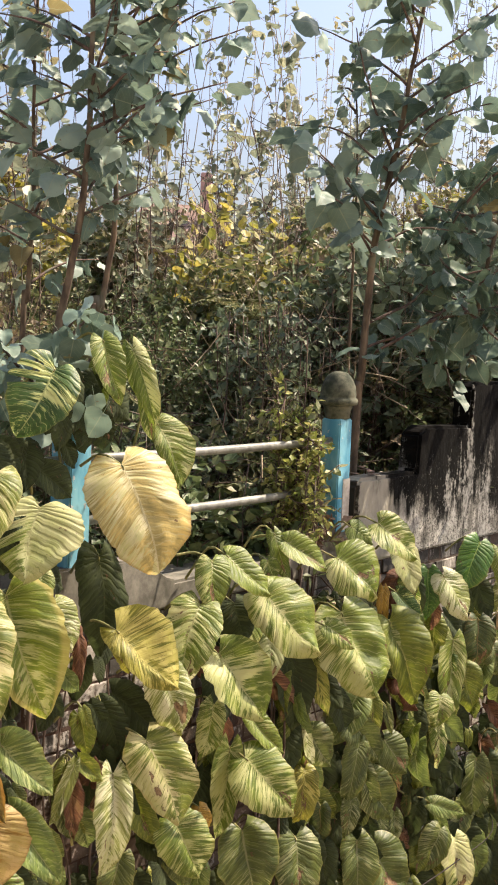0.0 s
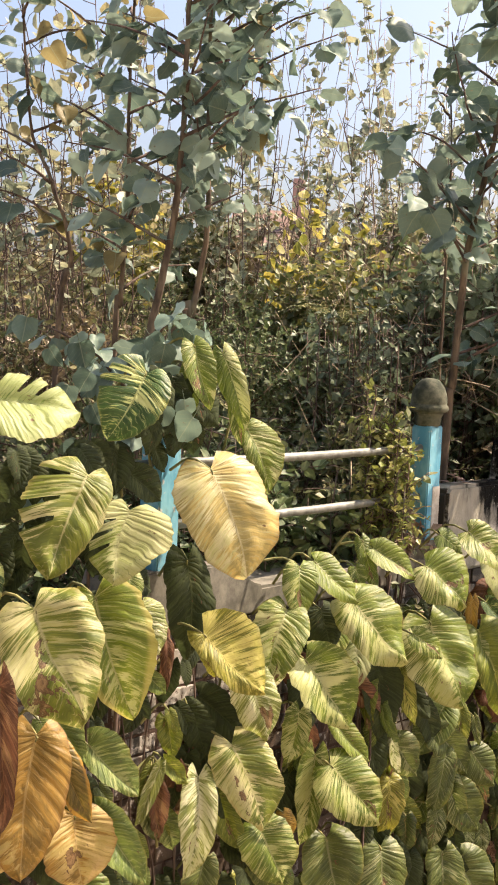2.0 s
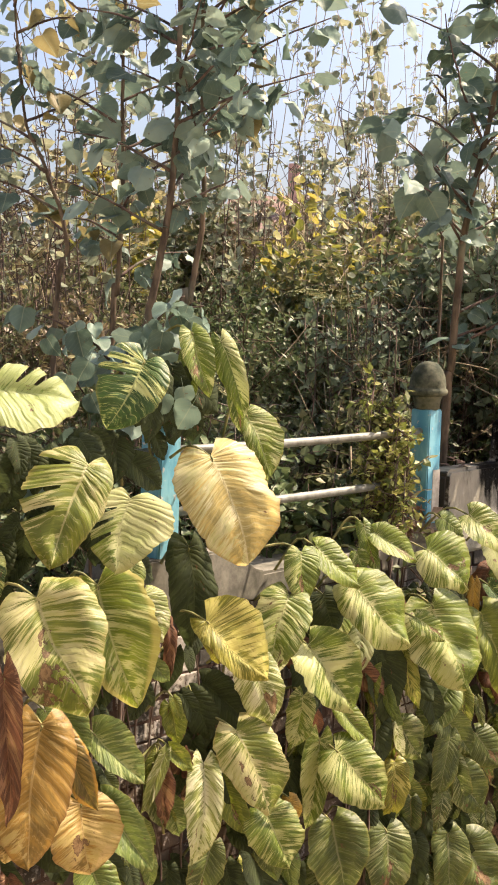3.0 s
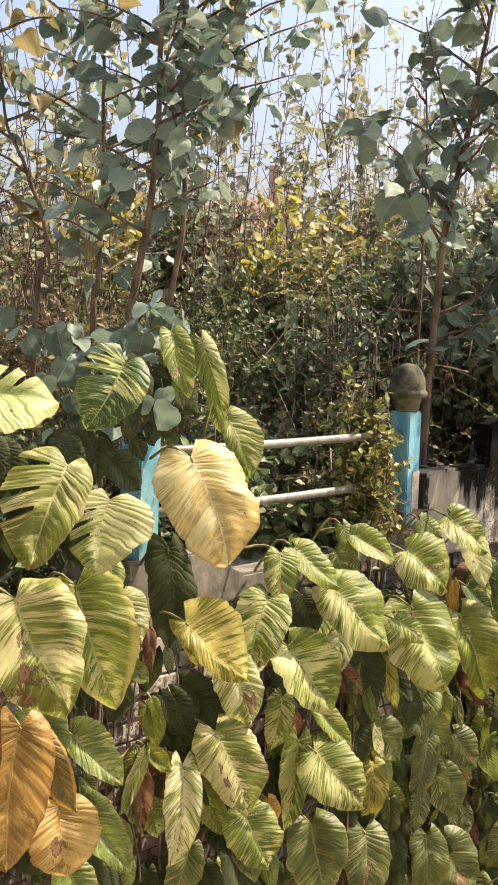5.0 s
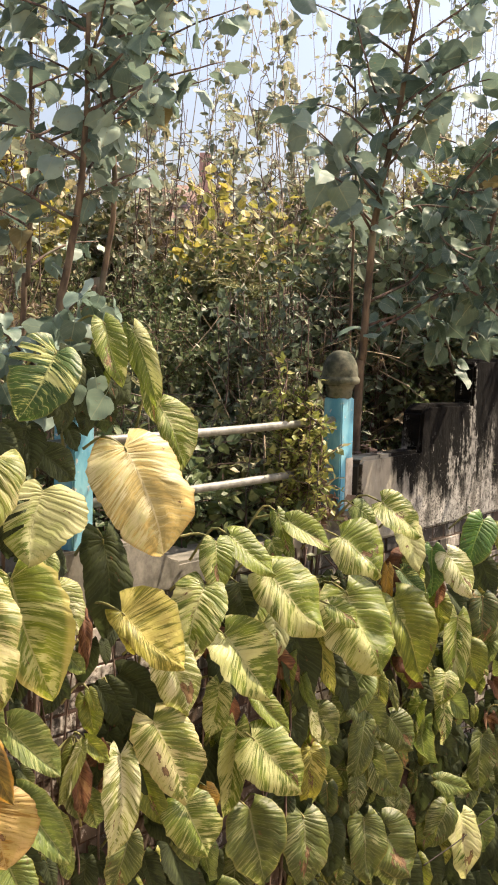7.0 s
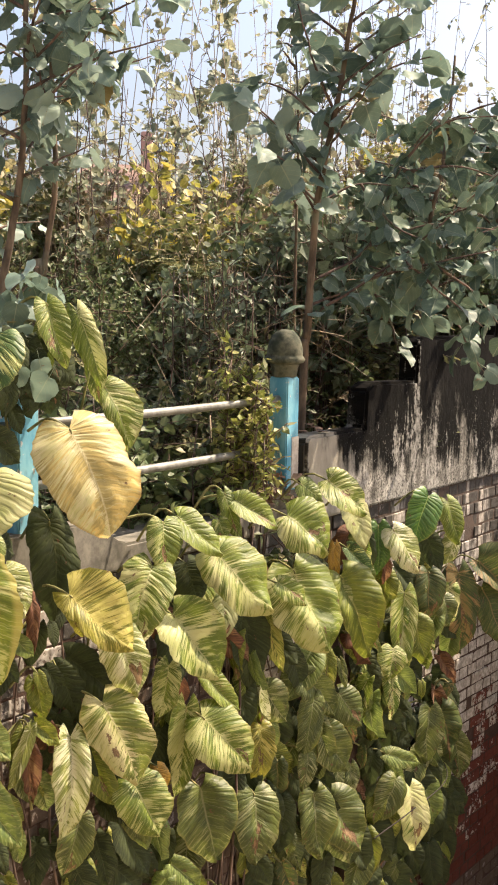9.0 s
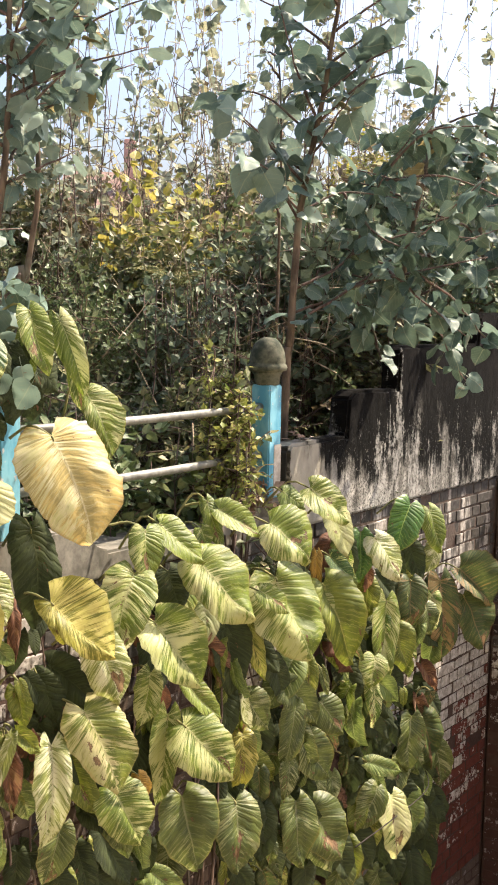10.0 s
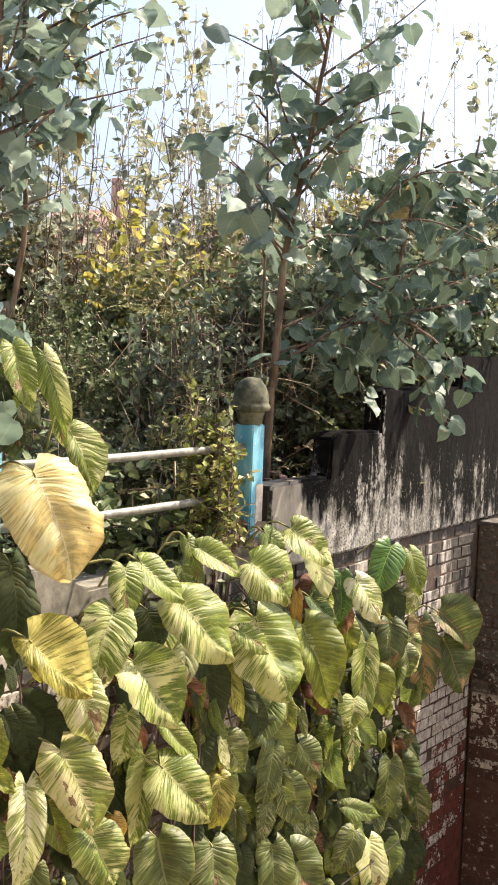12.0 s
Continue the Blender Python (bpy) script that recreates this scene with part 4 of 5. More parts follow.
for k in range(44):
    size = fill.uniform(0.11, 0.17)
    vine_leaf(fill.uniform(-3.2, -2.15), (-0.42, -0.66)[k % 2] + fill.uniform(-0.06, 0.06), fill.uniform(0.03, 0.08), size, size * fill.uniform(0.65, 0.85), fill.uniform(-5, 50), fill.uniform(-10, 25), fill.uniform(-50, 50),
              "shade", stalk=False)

# leaves over the head of the half-hidden post, their shade painted in
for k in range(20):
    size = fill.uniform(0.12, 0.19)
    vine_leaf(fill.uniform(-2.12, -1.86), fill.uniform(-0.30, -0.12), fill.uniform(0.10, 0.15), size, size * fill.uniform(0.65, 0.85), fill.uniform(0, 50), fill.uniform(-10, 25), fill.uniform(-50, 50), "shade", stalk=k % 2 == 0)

# withered leaves gathered on the coping by the post
spots = []
for k in range(190):
    s = min(fill.gauss(-0.19, 0.11), 0.05)
    spots.append((on_wall(s, -0.985 + 0.165 * fill.random() * math.exp(-((s + 0.17) / 0.15) ** 2), fill.uniform(-0.10, 0.03)), any_way(fill), any_way(fill, 1), fill.uniform(0.04, 0.09)))
tagged(raw("dry_leaf_litter", *leaves_data(spots, LEAFLET), LITTER), "heap of brown dry leaves on the coping", "dry leaves", kind="stuff")

spots = [(on_wall(fill.uniform(0.09, 0.30), -0.668 + 0.006 * k, fill.uniform(-0.07, -0.01)), Vector((math.cos(2.4 * k), math.sin(2.4 * k), 0.1)), Vector((fill.gauss(0, 0.2), fill.gauss(0, 0.2), 1)), fill.uniform(0.05, 0.09)) for k in range(8)]
tagged(raw("dry_leaf_litter", *leaves_data(spots, LEAFLET), LITTER), "few brown dry leaves on the low parapet step", "dry leaves", kind="stuff")

stick = [on_wall(0.47, -2.84, 0.24), on_wall(0.96, -2.84, 0.23), on_wall(1.44, -2.82, 0.20), on_wall(1.59, -2.70, 0.04)]
tagged(raw("stick", *tube_data([bent(stick, 0.0042, 0.003, 5)], 6), plain("blackened_stick", (0.012, 0.01, 0.009), (0.03, 0.024, 0.02)), smooth=True), "thin dark dry stick caught in the vine leaves", "stick")


# ---- saplings with broad grey-green leaves ----
def broad_leaf_mesh(seed, material):
    """A round leaf with a short point, 1 long, wavy at its edge, with a stalk."""
    rng = random.Random(seed)
    outline = [(0.0, 0.0), (0.22, -0.06), (0.41, 0.01), (0.51, 0.18), (0.53, 0.37), (0.48, 0.57), (0.36, 0.75), (0.18, 0.90), (0.0, 1.03)]
    mid = [0.0, 0.02, 0.08, 0.20, 0.36, 0.54, 0.72, 0.88, 1.04]
    sag, cup, tw, ph, wave = rng.uniform(0.0, 0.55), rng.uniform(-0.25, 0.40), rng.uniform(-0.45, 0.45), rng.uniform(0, 6.3), rng.uniform(0.03, 0.09)
    verts, faces = [], []
    fine = [(i + k / 2) for i in range(8) for k in (0, 1)] + [8]
    cols = (-1.0, -0.72, -0.4, 0.0, 0.4, 0.72, 1.0)
    for at in fine:
        i, f = min(int(at), 7), at - min(int(at), 7)
        x, y, m = (a + (b - a) * f for a, b in zip((*outline[i], mid[i]), (*outline[i + 1], mid[i + 1])))
        for q in cols:
            a, side = abs(q), 4 if q > 0 else 9
            px = q * x * (1 + 0.16 * noise.noise(Vector((2.6 * y, ph, side))) + 0.07 * noise.noise(Vector((9 * y, ph, side))))
            py = m + (y - m) * a ** 1.5 + 0.05 * a * noise.noise(Vector((4 * y, ph + 7, side)))
            pz = cup * abs(px) * 1.3 - 0.9 * cup * px * px - sag * py * py + tw * px * py + wave * a * a * math.sin(5.5 * py + ph + 2.4 * (q > 0)) + 0.10 * noise.noise(Vector((3 * px, 3 * py, ph)))
            verts.append((px, py, pz))
    for i in range(len(fine) - 1):
        for k in range(6):
            b = 7 * i + k
            faces.append((b, b + 1, b + 8, b + 7))
    b = len(verts)
    verts += [(0.012, 0.06, -0.01), (-0.012, 0.06, -0.01), (0.012, -0.5, 0.10), (-0.012, -0.5, 0.10), (0, 0.06, -0.03), (0, -0.5, 0.08)]
    faces += [(b, b + 1, b + 3, b + 2), (b + 1, b + 4, b + 5, b + 3), (b + 4, b, b + 2, b + 5)]
    me = bpy.data.meshes.new("broad_leaf")
    me.from_pydata(verts, [], faces)
    me.materials.append(material)
    me.polygons.foreach_set("use_smooth", [True] * len(me.polygons))
    return me


BROAD_MESH = [broad_leaf_mesh(k, BROAD[(0, 0, 1, 0, 1, 0, 0, 1, 2)[k]]) for k in range(9)]
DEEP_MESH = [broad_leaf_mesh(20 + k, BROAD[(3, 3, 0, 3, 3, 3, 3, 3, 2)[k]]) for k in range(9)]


def sapling(label, trunk, r0, r1, limbs, seed, size=0.13, gap=0.055, yellow=0.05, own=0.0, big=0, blades=BROAD_MESH):
    """A young tree: trunk through points, limbs as lists of points, leaves along the limbs; own: leaves along the trunk's top."""
    rng = random.Random(seed)
    tree = thing("young_tree", label, "tree", "young trees", at=Vector((trunk[0][0], trunk[0][1], 0)))
    inv = -tree.location
    up = [Vector((trunk[0][0] - 0.02, trunk[0][1], 0.0))] + [Vector((x, y, EYE + h)) for x, y, h in trunk]
    path = bent([p + inv for p in up], r0, r1, 6, 0.003, rng)
    raw("trunk", *tube_data([path], 10), BARK, tree, smooth=True)
    twigs = []
    for limb in limbs:
        pts = bent([Vector((x, y, EYE + h)) + inv for x, y, h in limb], 0.0085, 0.0028, 5, 0.006, rng)
        raw("limb", *tube_data([pts], 6), TWIG, tree, smooth=True)
        twigs.append([p for p, _ in pts])
    if own:
        twigs.append([p for p, _ in path if p.z - inv.z > EYE + own])
    for number, pts in enumerate(twigs):
        away, grow, kinds = 0.0, 1.3 if number < big else 1.0, BROAD_MESH if number < big else blades
        for a, b in zip(pts, pts[1:]):
            d = b - a
            away += d.length
            while away > gap * grow ** 1.6:
                away -= gap * grow ** 1.6
                p = a + d * rng.random()
                turn = rng.uniform(0, 6.28)
                out = Vector((math.cos(turn), math.sin(turn), rng.uniform(-1.3, 0.1)))
                axis = (out + 0.3 * d.normalized()).normalized()
                face = Vector((out.x * 0.6 + rng.gauss(0, 0.5), out.y * 0.6 + rng.gauss(0, 0.5), 0.55)).normalized()
                x = axis.cross(face).normalized()
                z = x.cross(axis)
                ln = grow * size * rng.uniform(0.55, 1.2)
                m = Matrix((x, axis, z)).transposed().to_4x4()
                me = kinds[8] if rng.random() < yellow else kinds[rng.randrange(8)]
                ob = new("leaf", me)
                ob.parent = tree
                ob.matrix_local = Matrix.Translation(p + axis * 0.5 * ln) @ m @ Matrix.Diagonal((ln * rng.uniform(0.85, 1.1), ln, ln, 1))
    return tree


def lone_leaf(tree, x, y, h, length, lean, turn):
    """One broad leaf that hangs with its tip lean degrees from straight down and its face turned by turn degrees."""
    m = Matrix.Rotation(radians(turn), 4, "Z") @ Matrix.Rotation(radians(lean), 4, "Y") @ Matrix(((-1, 0, 0, 0), (0, 0, -1, 0), (0, -1, 0, 0), (0, 0, 0, 1)))
    ob = new("leaf", BROAD_MESH[(0, 1, 3, 5, 6)[int(abs(1000 * x + 777 * h)) % 5]])
    ob.parent = tree
    ob.matrix_local = Matrix.Translation(Vector((x, y, EYE + h)) - tree.location) @ m @ Matrix.Diagonal((length, length, length, 1))


def random_limbs(trunk, count, h0, h1, reach, seed, lift=0.5, side=None):
    """Limbs that leave a trunk at heights h0 to h1."""
    rng = random.Random(seed)
    res = []
    for k in range(count):
        h = h0 + (h1 - h0) * (k + rng.random() * 0.6) / count
        lo = max([p for p in trunk if p[2] <= h], key=lambda p: p[2], default=trunk[0])
        hi = min([p for p in trunk if p[2] > h], key=lambda p: p[2], default=trunk[-1])
        t = 0 if hi[2] == lo[2] else (h - lo[2]) / (hi[2] - lo[2])
        x, y = lo[0] + (hi[0] - lo[0]) * t, lo[1] + (hi[1] - lo[1]) * t
        turn = rng.uniform(0, 6.28) if side is None else rng.gauss(side, 0.9)
        ln = reach * rng.uniform(0.6, 1.1)
        dx, dy = math.cos(turn) * ln, math.sin(turn) * ln
        res.append([(x, y, h), (x + 0.5 * dx, y + 0.5 * dy, h + 0.5 * ln * lift), (x + dx, y + dy, h + ln * lift * rng.uniform(0.6, 1.1))])
    return res


BROADLEAF = "slender young tree with large round grey-green leaves"
T1 = [(-0.93, 5.6, -0.4), (-0.89, 5.6, -0.06), (-0.82, 5.6, 0.32), (-0.77, 5.6, 0.77), (-0.76, 5.6, 1.43), (-0.74, 5.6, 2.0)]
L1 = random_limbs(T1, 19, 0.40, 1.9, 0.60, 3) + [
    [(-0.92, 5.6, -0.30), (-0.85, 5.3, -0.12), (-0.70, 5.1, 0.02)], [(-0.92, 5.6, -0.35), (-0.86, 5.0, -0.32), (-0.70, 4.50, -0.26)], [(-0.92, 5.6, -0.30), (-0.80, 5.0, -0.10), (-0.64, 4.50, 0.06), (-0.56, 4.45, 0.10)], [(-0.92, 5.6, -0.30), (-1.02, 5.1, -0.08), (-0.98, 4.9, 0.02)], [(-0.92, 5.6, -0.25), (-1.15, 5.4, -0.05), (-1.38, 5.3, 0.05)],
    [(-0.90, 5.6, -0.10), (-0.72, 5.4, 0.05), (-0.60, 5.3, 0.08)]]
first = sapling(BROADLEAF, T1, 0.026, 0.008, L1, 21, 0.108, 0.050, 0.02)
lone_leaf(first, -0.64, 4.45, -0.03, 0.090, 10, 10)
lone_leaf(first, -0.59, 4.50, 0.03, 0.079, -20, -15)
lone_leaf(first, -0.50, 4.50, -0.00, 0.084, 60, 20)
lone_leaf(first, -0.57, 4.60, 0.07, 0.058, 20, 0)
lone_leaf(first, -0.61, 4.30, -0.24, 0.094, 25, 15)
lone_leaf(first, -0.51, 4.30, -0.28, 0.105, 35, -20)
lone_leaf(first, -0.72, 4.60, 0.00, 0.077, -40, 25)
lone_leaf(first, -1.05, 4.90, -0.04, 0.107, -15, 10)
lone_leaf(first, -0.96, 4.70, -0.15, 0.091, 30, -10)
lone_leaf(first, -1.29, 5.00, 0.05, 0.105, 10, 20)
lone_leaf(first, -1.17, 4.90, -0.07, 0.083, -30, -20)
lone_leaf(first, -1.02, 4.60, -0.20, 0.089, 15, 15)
lone_leaf(first, -0.93, 4.60, -0.27, 0.085, -25, 10)
lone_leaf(first, -0.55, 4.35, -0.22, 0.073, -15, 20)
lone_leaf(first, -1.06, 4.20, -0.57, 0.081, -40, 15)
lone_leaf(first, -1.04, 4.20, -0.67, 0.070, 20, -10)
lone_leaf(first, -0.93, 4.40, -0.40, 0.074, 50, 5)
T2 = [(-0.76, 5.9, -0.2), (-0.73, 5.9, 0.1), (-0.67, 5.9, 0.53), (-0.69, 5.9, 1.13), (-0.70, 5.9, 1.8)]
L2 = random_limbs(T2, 14, 0.75, 1.8, 0.5, 5) + [
    [(-0.68, 5.9, 0.95), (-0.45, 5.8, 1.24), (-0.10, 5.7, 1.38)], [(-0.69, 5.9, 1.15), (-0.40, 5.9, 1.44), (-0.14, 5.9, 1.55)], [(-0.70, 5.9, 1.30), (-0.50, 5.7, 1.55), (-0.28, 5.6, 1.72)]]
sapling(BROADLEAF, T2, 0.022, 0.007, L2, 22, 0.108, 0.050, 0.02)
T3 = [(-1.15, 6.2, -0.2), (-1.13, 6.2, 0.15), (-1.11, 6.2, 0.63), (-1.12, 6.2, 1.3), (-1.10, 6.2, 1.9)]
sapling("thin young tree with round grey-green leaves", T3, 0.018, 0.006, random_limbs(T3, 15, 0.2, 1.8, 0.55, 7), 23, 0.105, 0.058, 0.08)
T4 = [(-1.40, 6.0, -0.2), (-1.34, 6.0, 0.35), (-1.45, 6.0, 0.72), (-1.56, 6.0, 0.99), (-1.62, 6.0, 1.6)]
sapling("thin leaning young tree with sparse leaves", T4, 0.016, 0.005, random_limbs(T4, 9, 0.4, 1.6, 0.45, 9), 24, 0.115, 0.075, 0.25)
T5 = [(0.56, 6.6, -0.6), (0.58, 6.6, -0.17), (0.62, 6.6, 0.52), (0.71, 6.6, 1.02), (0.77, 6.6, 1.43), (0.85, 6.6, 2.0)]
L5 = random_limbs(T5, 17, 0.42, 1.95, 0.62, 12, 0.75) + [
    [(0.70, 6.6, 0.95), (0.56, 6.5, 1.25), (0.46, 6.5, 1.60)],
    [(0.61, 6.65, -0.08), (1.05, 6.5, 0.23), (1.52, 6.3, 0.67)], [(0.90, 6.55, 0.12), (1.20, 6.4, 0.20), (1.55, 6.3, 0.28)],
    [(0.60, 6.65, 0.10), (0.92, 6.8, 0.30), (1.10, 6.8, 0.75), (1.36, 6.8, 1.10)], [(1.05, 6.5, 0.23), (1.25, 6.4, 0.05), (1.45, 6.3, -0.12)],
    [(0.62, 6.6, 0.50), (0.85, 6.7, 0.62), (1.15, 6.7, 0.60)], [(1.10, 6.8, 0.70), (1.40, 6.7, 0.72), (1.75, 6.7, 0.60)], [(0.92, 6.8, 0.30), (1.25, 6.8, 0.42), (1.60, 6.8, 0.40)],
    [(1.05, 6.5, 0.23), (1.15, 6.6, 0.00), (1.22, 6.6, -0.15)], [(1.05, 6.5, 0.23), (1.32, 6.7, 0.02), (1.50, 6.8, -0.25), (1.58, 6.8, -0.38)],
    [(0.92, 6.8, 0.10), (1.05, 6.85, -0.08), (1.12, 6.9, -0.28)], [(1.20, 6.4, 0.20), (1.42, 6.4, 0.05), (1.62, 6.4, -0.18)], [(0.85, 6.7, 0.62), (1.05, 6.7, 0.40), (1.30, 6.7, 0.30)],
    [(1.10, 6.8, 0.75), (1.30, 6.7, 0.95), (1.62, 6.6, 0.98)], [(0.61, 6.65, -0.02), (0.82, 6.7, 0.05), (1.02, 6.75, 0.02)]]
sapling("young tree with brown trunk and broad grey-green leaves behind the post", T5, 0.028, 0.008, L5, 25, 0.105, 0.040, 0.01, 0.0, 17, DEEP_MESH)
T6 = [(0.54, 7.0, -0.6), (0.54, 7.0, -0.15), (0.54, 7.0, 0.86), (0.50, 7.0, 1.6)]
sapling("thin dark young tree with few leaves", T6, 0.014, 0.004, random_limbs(T6, 7, 0.5, 1.5, 0.25, 14), 26, 0.11, 0.08, 0.05)
T7 = [(1.35, 7.75, -0.4), (1.38, 7.75, 0.2), (1.50, 7.75, 0.9), (1.55, 7.75, 1.5)]
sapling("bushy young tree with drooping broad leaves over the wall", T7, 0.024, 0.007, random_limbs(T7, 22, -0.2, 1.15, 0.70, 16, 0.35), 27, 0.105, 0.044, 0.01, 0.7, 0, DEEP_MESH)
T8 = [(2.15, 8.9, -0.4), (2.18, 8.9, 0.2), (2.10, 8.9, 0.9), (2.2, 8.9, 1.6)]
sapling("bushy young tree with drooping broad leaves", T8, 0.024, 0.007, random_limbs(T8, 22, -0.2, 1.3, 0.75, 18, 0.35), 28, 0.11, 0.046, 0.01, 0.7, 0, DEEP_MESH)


# ---- thicket behind the fence ----
def shrub(label, s, n, top, spread, stems, per_stem, kind, leaf, seed, shape=LEAFLET, low=-1.6, wood=TWIG, twig=0.35, lean=0.15, name="shrub", group="shrubs of the thicket", thick=0.011, full=1.0):
    """A shrub: stems from the ground, side twigs, and small leaves along them, from height low up."""
    rng = random.Random(seed)
    foot = on_wall(s, -EYE, n)
    bush = thing(name, label, "shrub", group, at=foot)
    paths, spots = [], []
    for k in range(stems):
        turn = rng.uniform(0, 6.28)
        r = spread * math.sqrt(rng.random())
        a = Vector((0.3 * r * math.cos(turn), 0.3 * r * math.sin(turn), 0))
        tip = Vector((r * math.cos(turn), r * math.sin(turn), EYE + top * 1.0 - abs(rng.gauss(0, 0.22)) * (1 + r)))
        mid = a.lerp(tip, 0.6) + Vector((rng.gauss(0, lean), rng.gauss(0, lean), 0))
        stem = bent([a, mid, tip], thick, 0.0025, 7, 0.012, rng)
        paths.append(stem)
        pts = [p for p, _ in stem]
        upper = [i for i in range(len(pts)) if pts[i].z > EYE + low]
        if len(upper) < 2:
            continue
        for j in range(per_stem):
            i = rng.choice(upper)
            p = pts[i].lerp(pts[max(0, i - 1)], rng.random())
            d = (any_way(rng, 0.5) + Vector((0, 0, 0.2))).normalized()
            ln = twig * rng.uniform(0.4, 1.0)
            q = p + d * ln + Vector((0, 0, -0.12 * ln))
            paths.append([(p, 0.0032), (p.lerp(q, 0.5) + any_way(rng) * 0.02, 0.0026), (q, 0.0014)])
            count = max(3, int(ln / (leaf * 0.42)))
            for m in range(count):
                t = (m + rng.random()) / count
                if rng.random() > full:
                    continue
                w = p.lerp(q, 0.15 + 0.85 * t)
                spots.append((w, (d * 0.5 + any_way(rng, -0.15)), Vector((rng.gauss(0, 0.6), rng.gauss(0, 0.6), 1)), leaf * rng.uniform(0.6, 1.25)))
    if name == "shrub":
        wands = []
        for j in range(stems):
            p = rng.choice(paths[:stems] if len(paths) > stems else paths)[-rng.randrange(2, 4)][0]
            d = any_way(rng, 0.2) * rng.uniform(0.35, 0.75)
            wands.append(bent([p - d * 0.6, p + any_way(rng) * 0.06, p + d * 0.6 + Vector((0, 0, rng.uniform(-0.12, 0.2)))], 0.0042, 0.0018, 4, 0.006, rng))
        tagged(raw("twigwork", *tube_data(wands, 4), DRY_TWIG, bush, smooth=True), kind="stuff")
    tagged(raw("branchwork", *tube_data(paths, 4), wood, bush, smooth=True), kind="stuff")
    crown = raw("foliage", *leaves_data(spots, shape), SMALL[kind], bush)
    tagged(crown, kind="stuff")
    return bush


LABELS = {"olive": "tangled olive-green shrub with small leaves", "deep": "dense dark green shrub with small leaves", "dry": "dry brownish shrub with withering leaves",
          "yellow": "shrub with bright yellow autumn leaves", "pale": "tall thin shoots with pale young leaves, lightened for haze", "fresh": "yellow-green creeper with small leaves", "grey": "grey-green shrub with small leaves", "straw": "tall thin shoots with straw-yellow leaves"}
plot = random.Random(40)
k = 0
for n, gap, kinds in ((-0.75, 0.55, ("deep", "olive", "olive")), (-1.6, 0.6, ("deep", "olive", "olive", "dry", "olive")), (-2.7, 0.65, ("olive", "olive", "dry", "deep")),
                      (-4.0, 0.8, ("olive", "dry", "olive")), (-5.6, 0.95, ("dry", "olive", "olive", "dry")), (-8.0, 1.2, ("olive", "dry", "olive"))):
    s = -3.3 - 0.73 * n
    while s < min(5.0 - 3 * n, 13.0):
        kind = plot.choice(kinds)
        far = on_wall(s, 0, n).y
        top = -0.42 if n > -1 and s < 0.4 else -0.22 + 0.18 * (far - 5.6)
        shrub(LABELS[kind], s + plot.uniform(-0.2, 0.2), n + plot.uniform(-0.25, 0.25), top + plot.uniform(-0.2, 0.16), gap * 0.9, 6, 58 if n > -3 else 36, kind,
              plot.uniform(0.038, 0.062) * max(1, far / 8), 100 + k, plot.choice((LEAFLET, LEAFLET, NARROW)), low=min(-0.9, top - 1.3), wood=plot.choice((TWIG, BARK)), twig=0.42)
        s += gap
        k += 1
# shrubs placed one by one
shrub(LABELS["yellow"], 1.74, -2.2, 0.98, 0.46, 10, 16, "yellow", 0.075, 300, ROUND, -0.35, DRY_TWIG, 0.35, full=0.6)
shrub(LABELS["yellow"], 1.2, -3.5, 1.35, 0.50, 7, 11, "yellow", 0.08, 301, ROUND, 0.5, DRY_TWIG, 0.4, full=0.7)
shrub(LABELS["fresh"], -0.375, -0.03, -0.26, 0.13, 24, 26, "fresh", 0.042, 302, LEAFLET, -0.76, TWIG, 0.13, 0.03, "creeper", "creepers")
shrub(LABELS["fresh"], -0.68, -0.04, -0.70, 0.16, 9, 14, "fresh", 0.040, 305, ROUND, -1.0, TWIG, 0.15, 0.04, "creeper", "creepers")
shrub("mid-green creeper with rounded leaves behind the rails", -0.72, -0.24, -0.56, 0.26, 12, 12, "deep", 0.062, 303, ROUND, -1.1, TWIG, 0.2, 0.05, "creeper", "creepers")
shrub("mid-green creeper with rounded leaves behind the rails", -1.1, -0.50, -0.45, 0.35, 12, 12, "deep", 0.060, 304, ROUND, -1.1, TWIG, 0.2, 0.05, "creeper", "creepers")
for s, n, seed in ((0.35, -0.80, 314), (0.60, -1.0, 315), (0.85, -0.8, 316), (1.05, -1.05, 317)):
    shrub("low thicket of reddish-brown stems with sparse leaves", s, n, 0.22, 0.30, 14, 9, "grey", 0.06, seed, LEAFLET, -0.75, TWIG, 0.22, 0.05)
for s, n, seed in ((1.2, -0.85, 310), (1.7, -0.9, 311), (2.3, -0.9, 312), (3.0, -1.0, 313)):
    shrub("thicket of upright reddish-brown bare stems", s, n, 0.25, 0.42, 16, 3, "dry", 0.05, seed, LEAFLET, -0.8, TWIG, 0.3, 0.05)
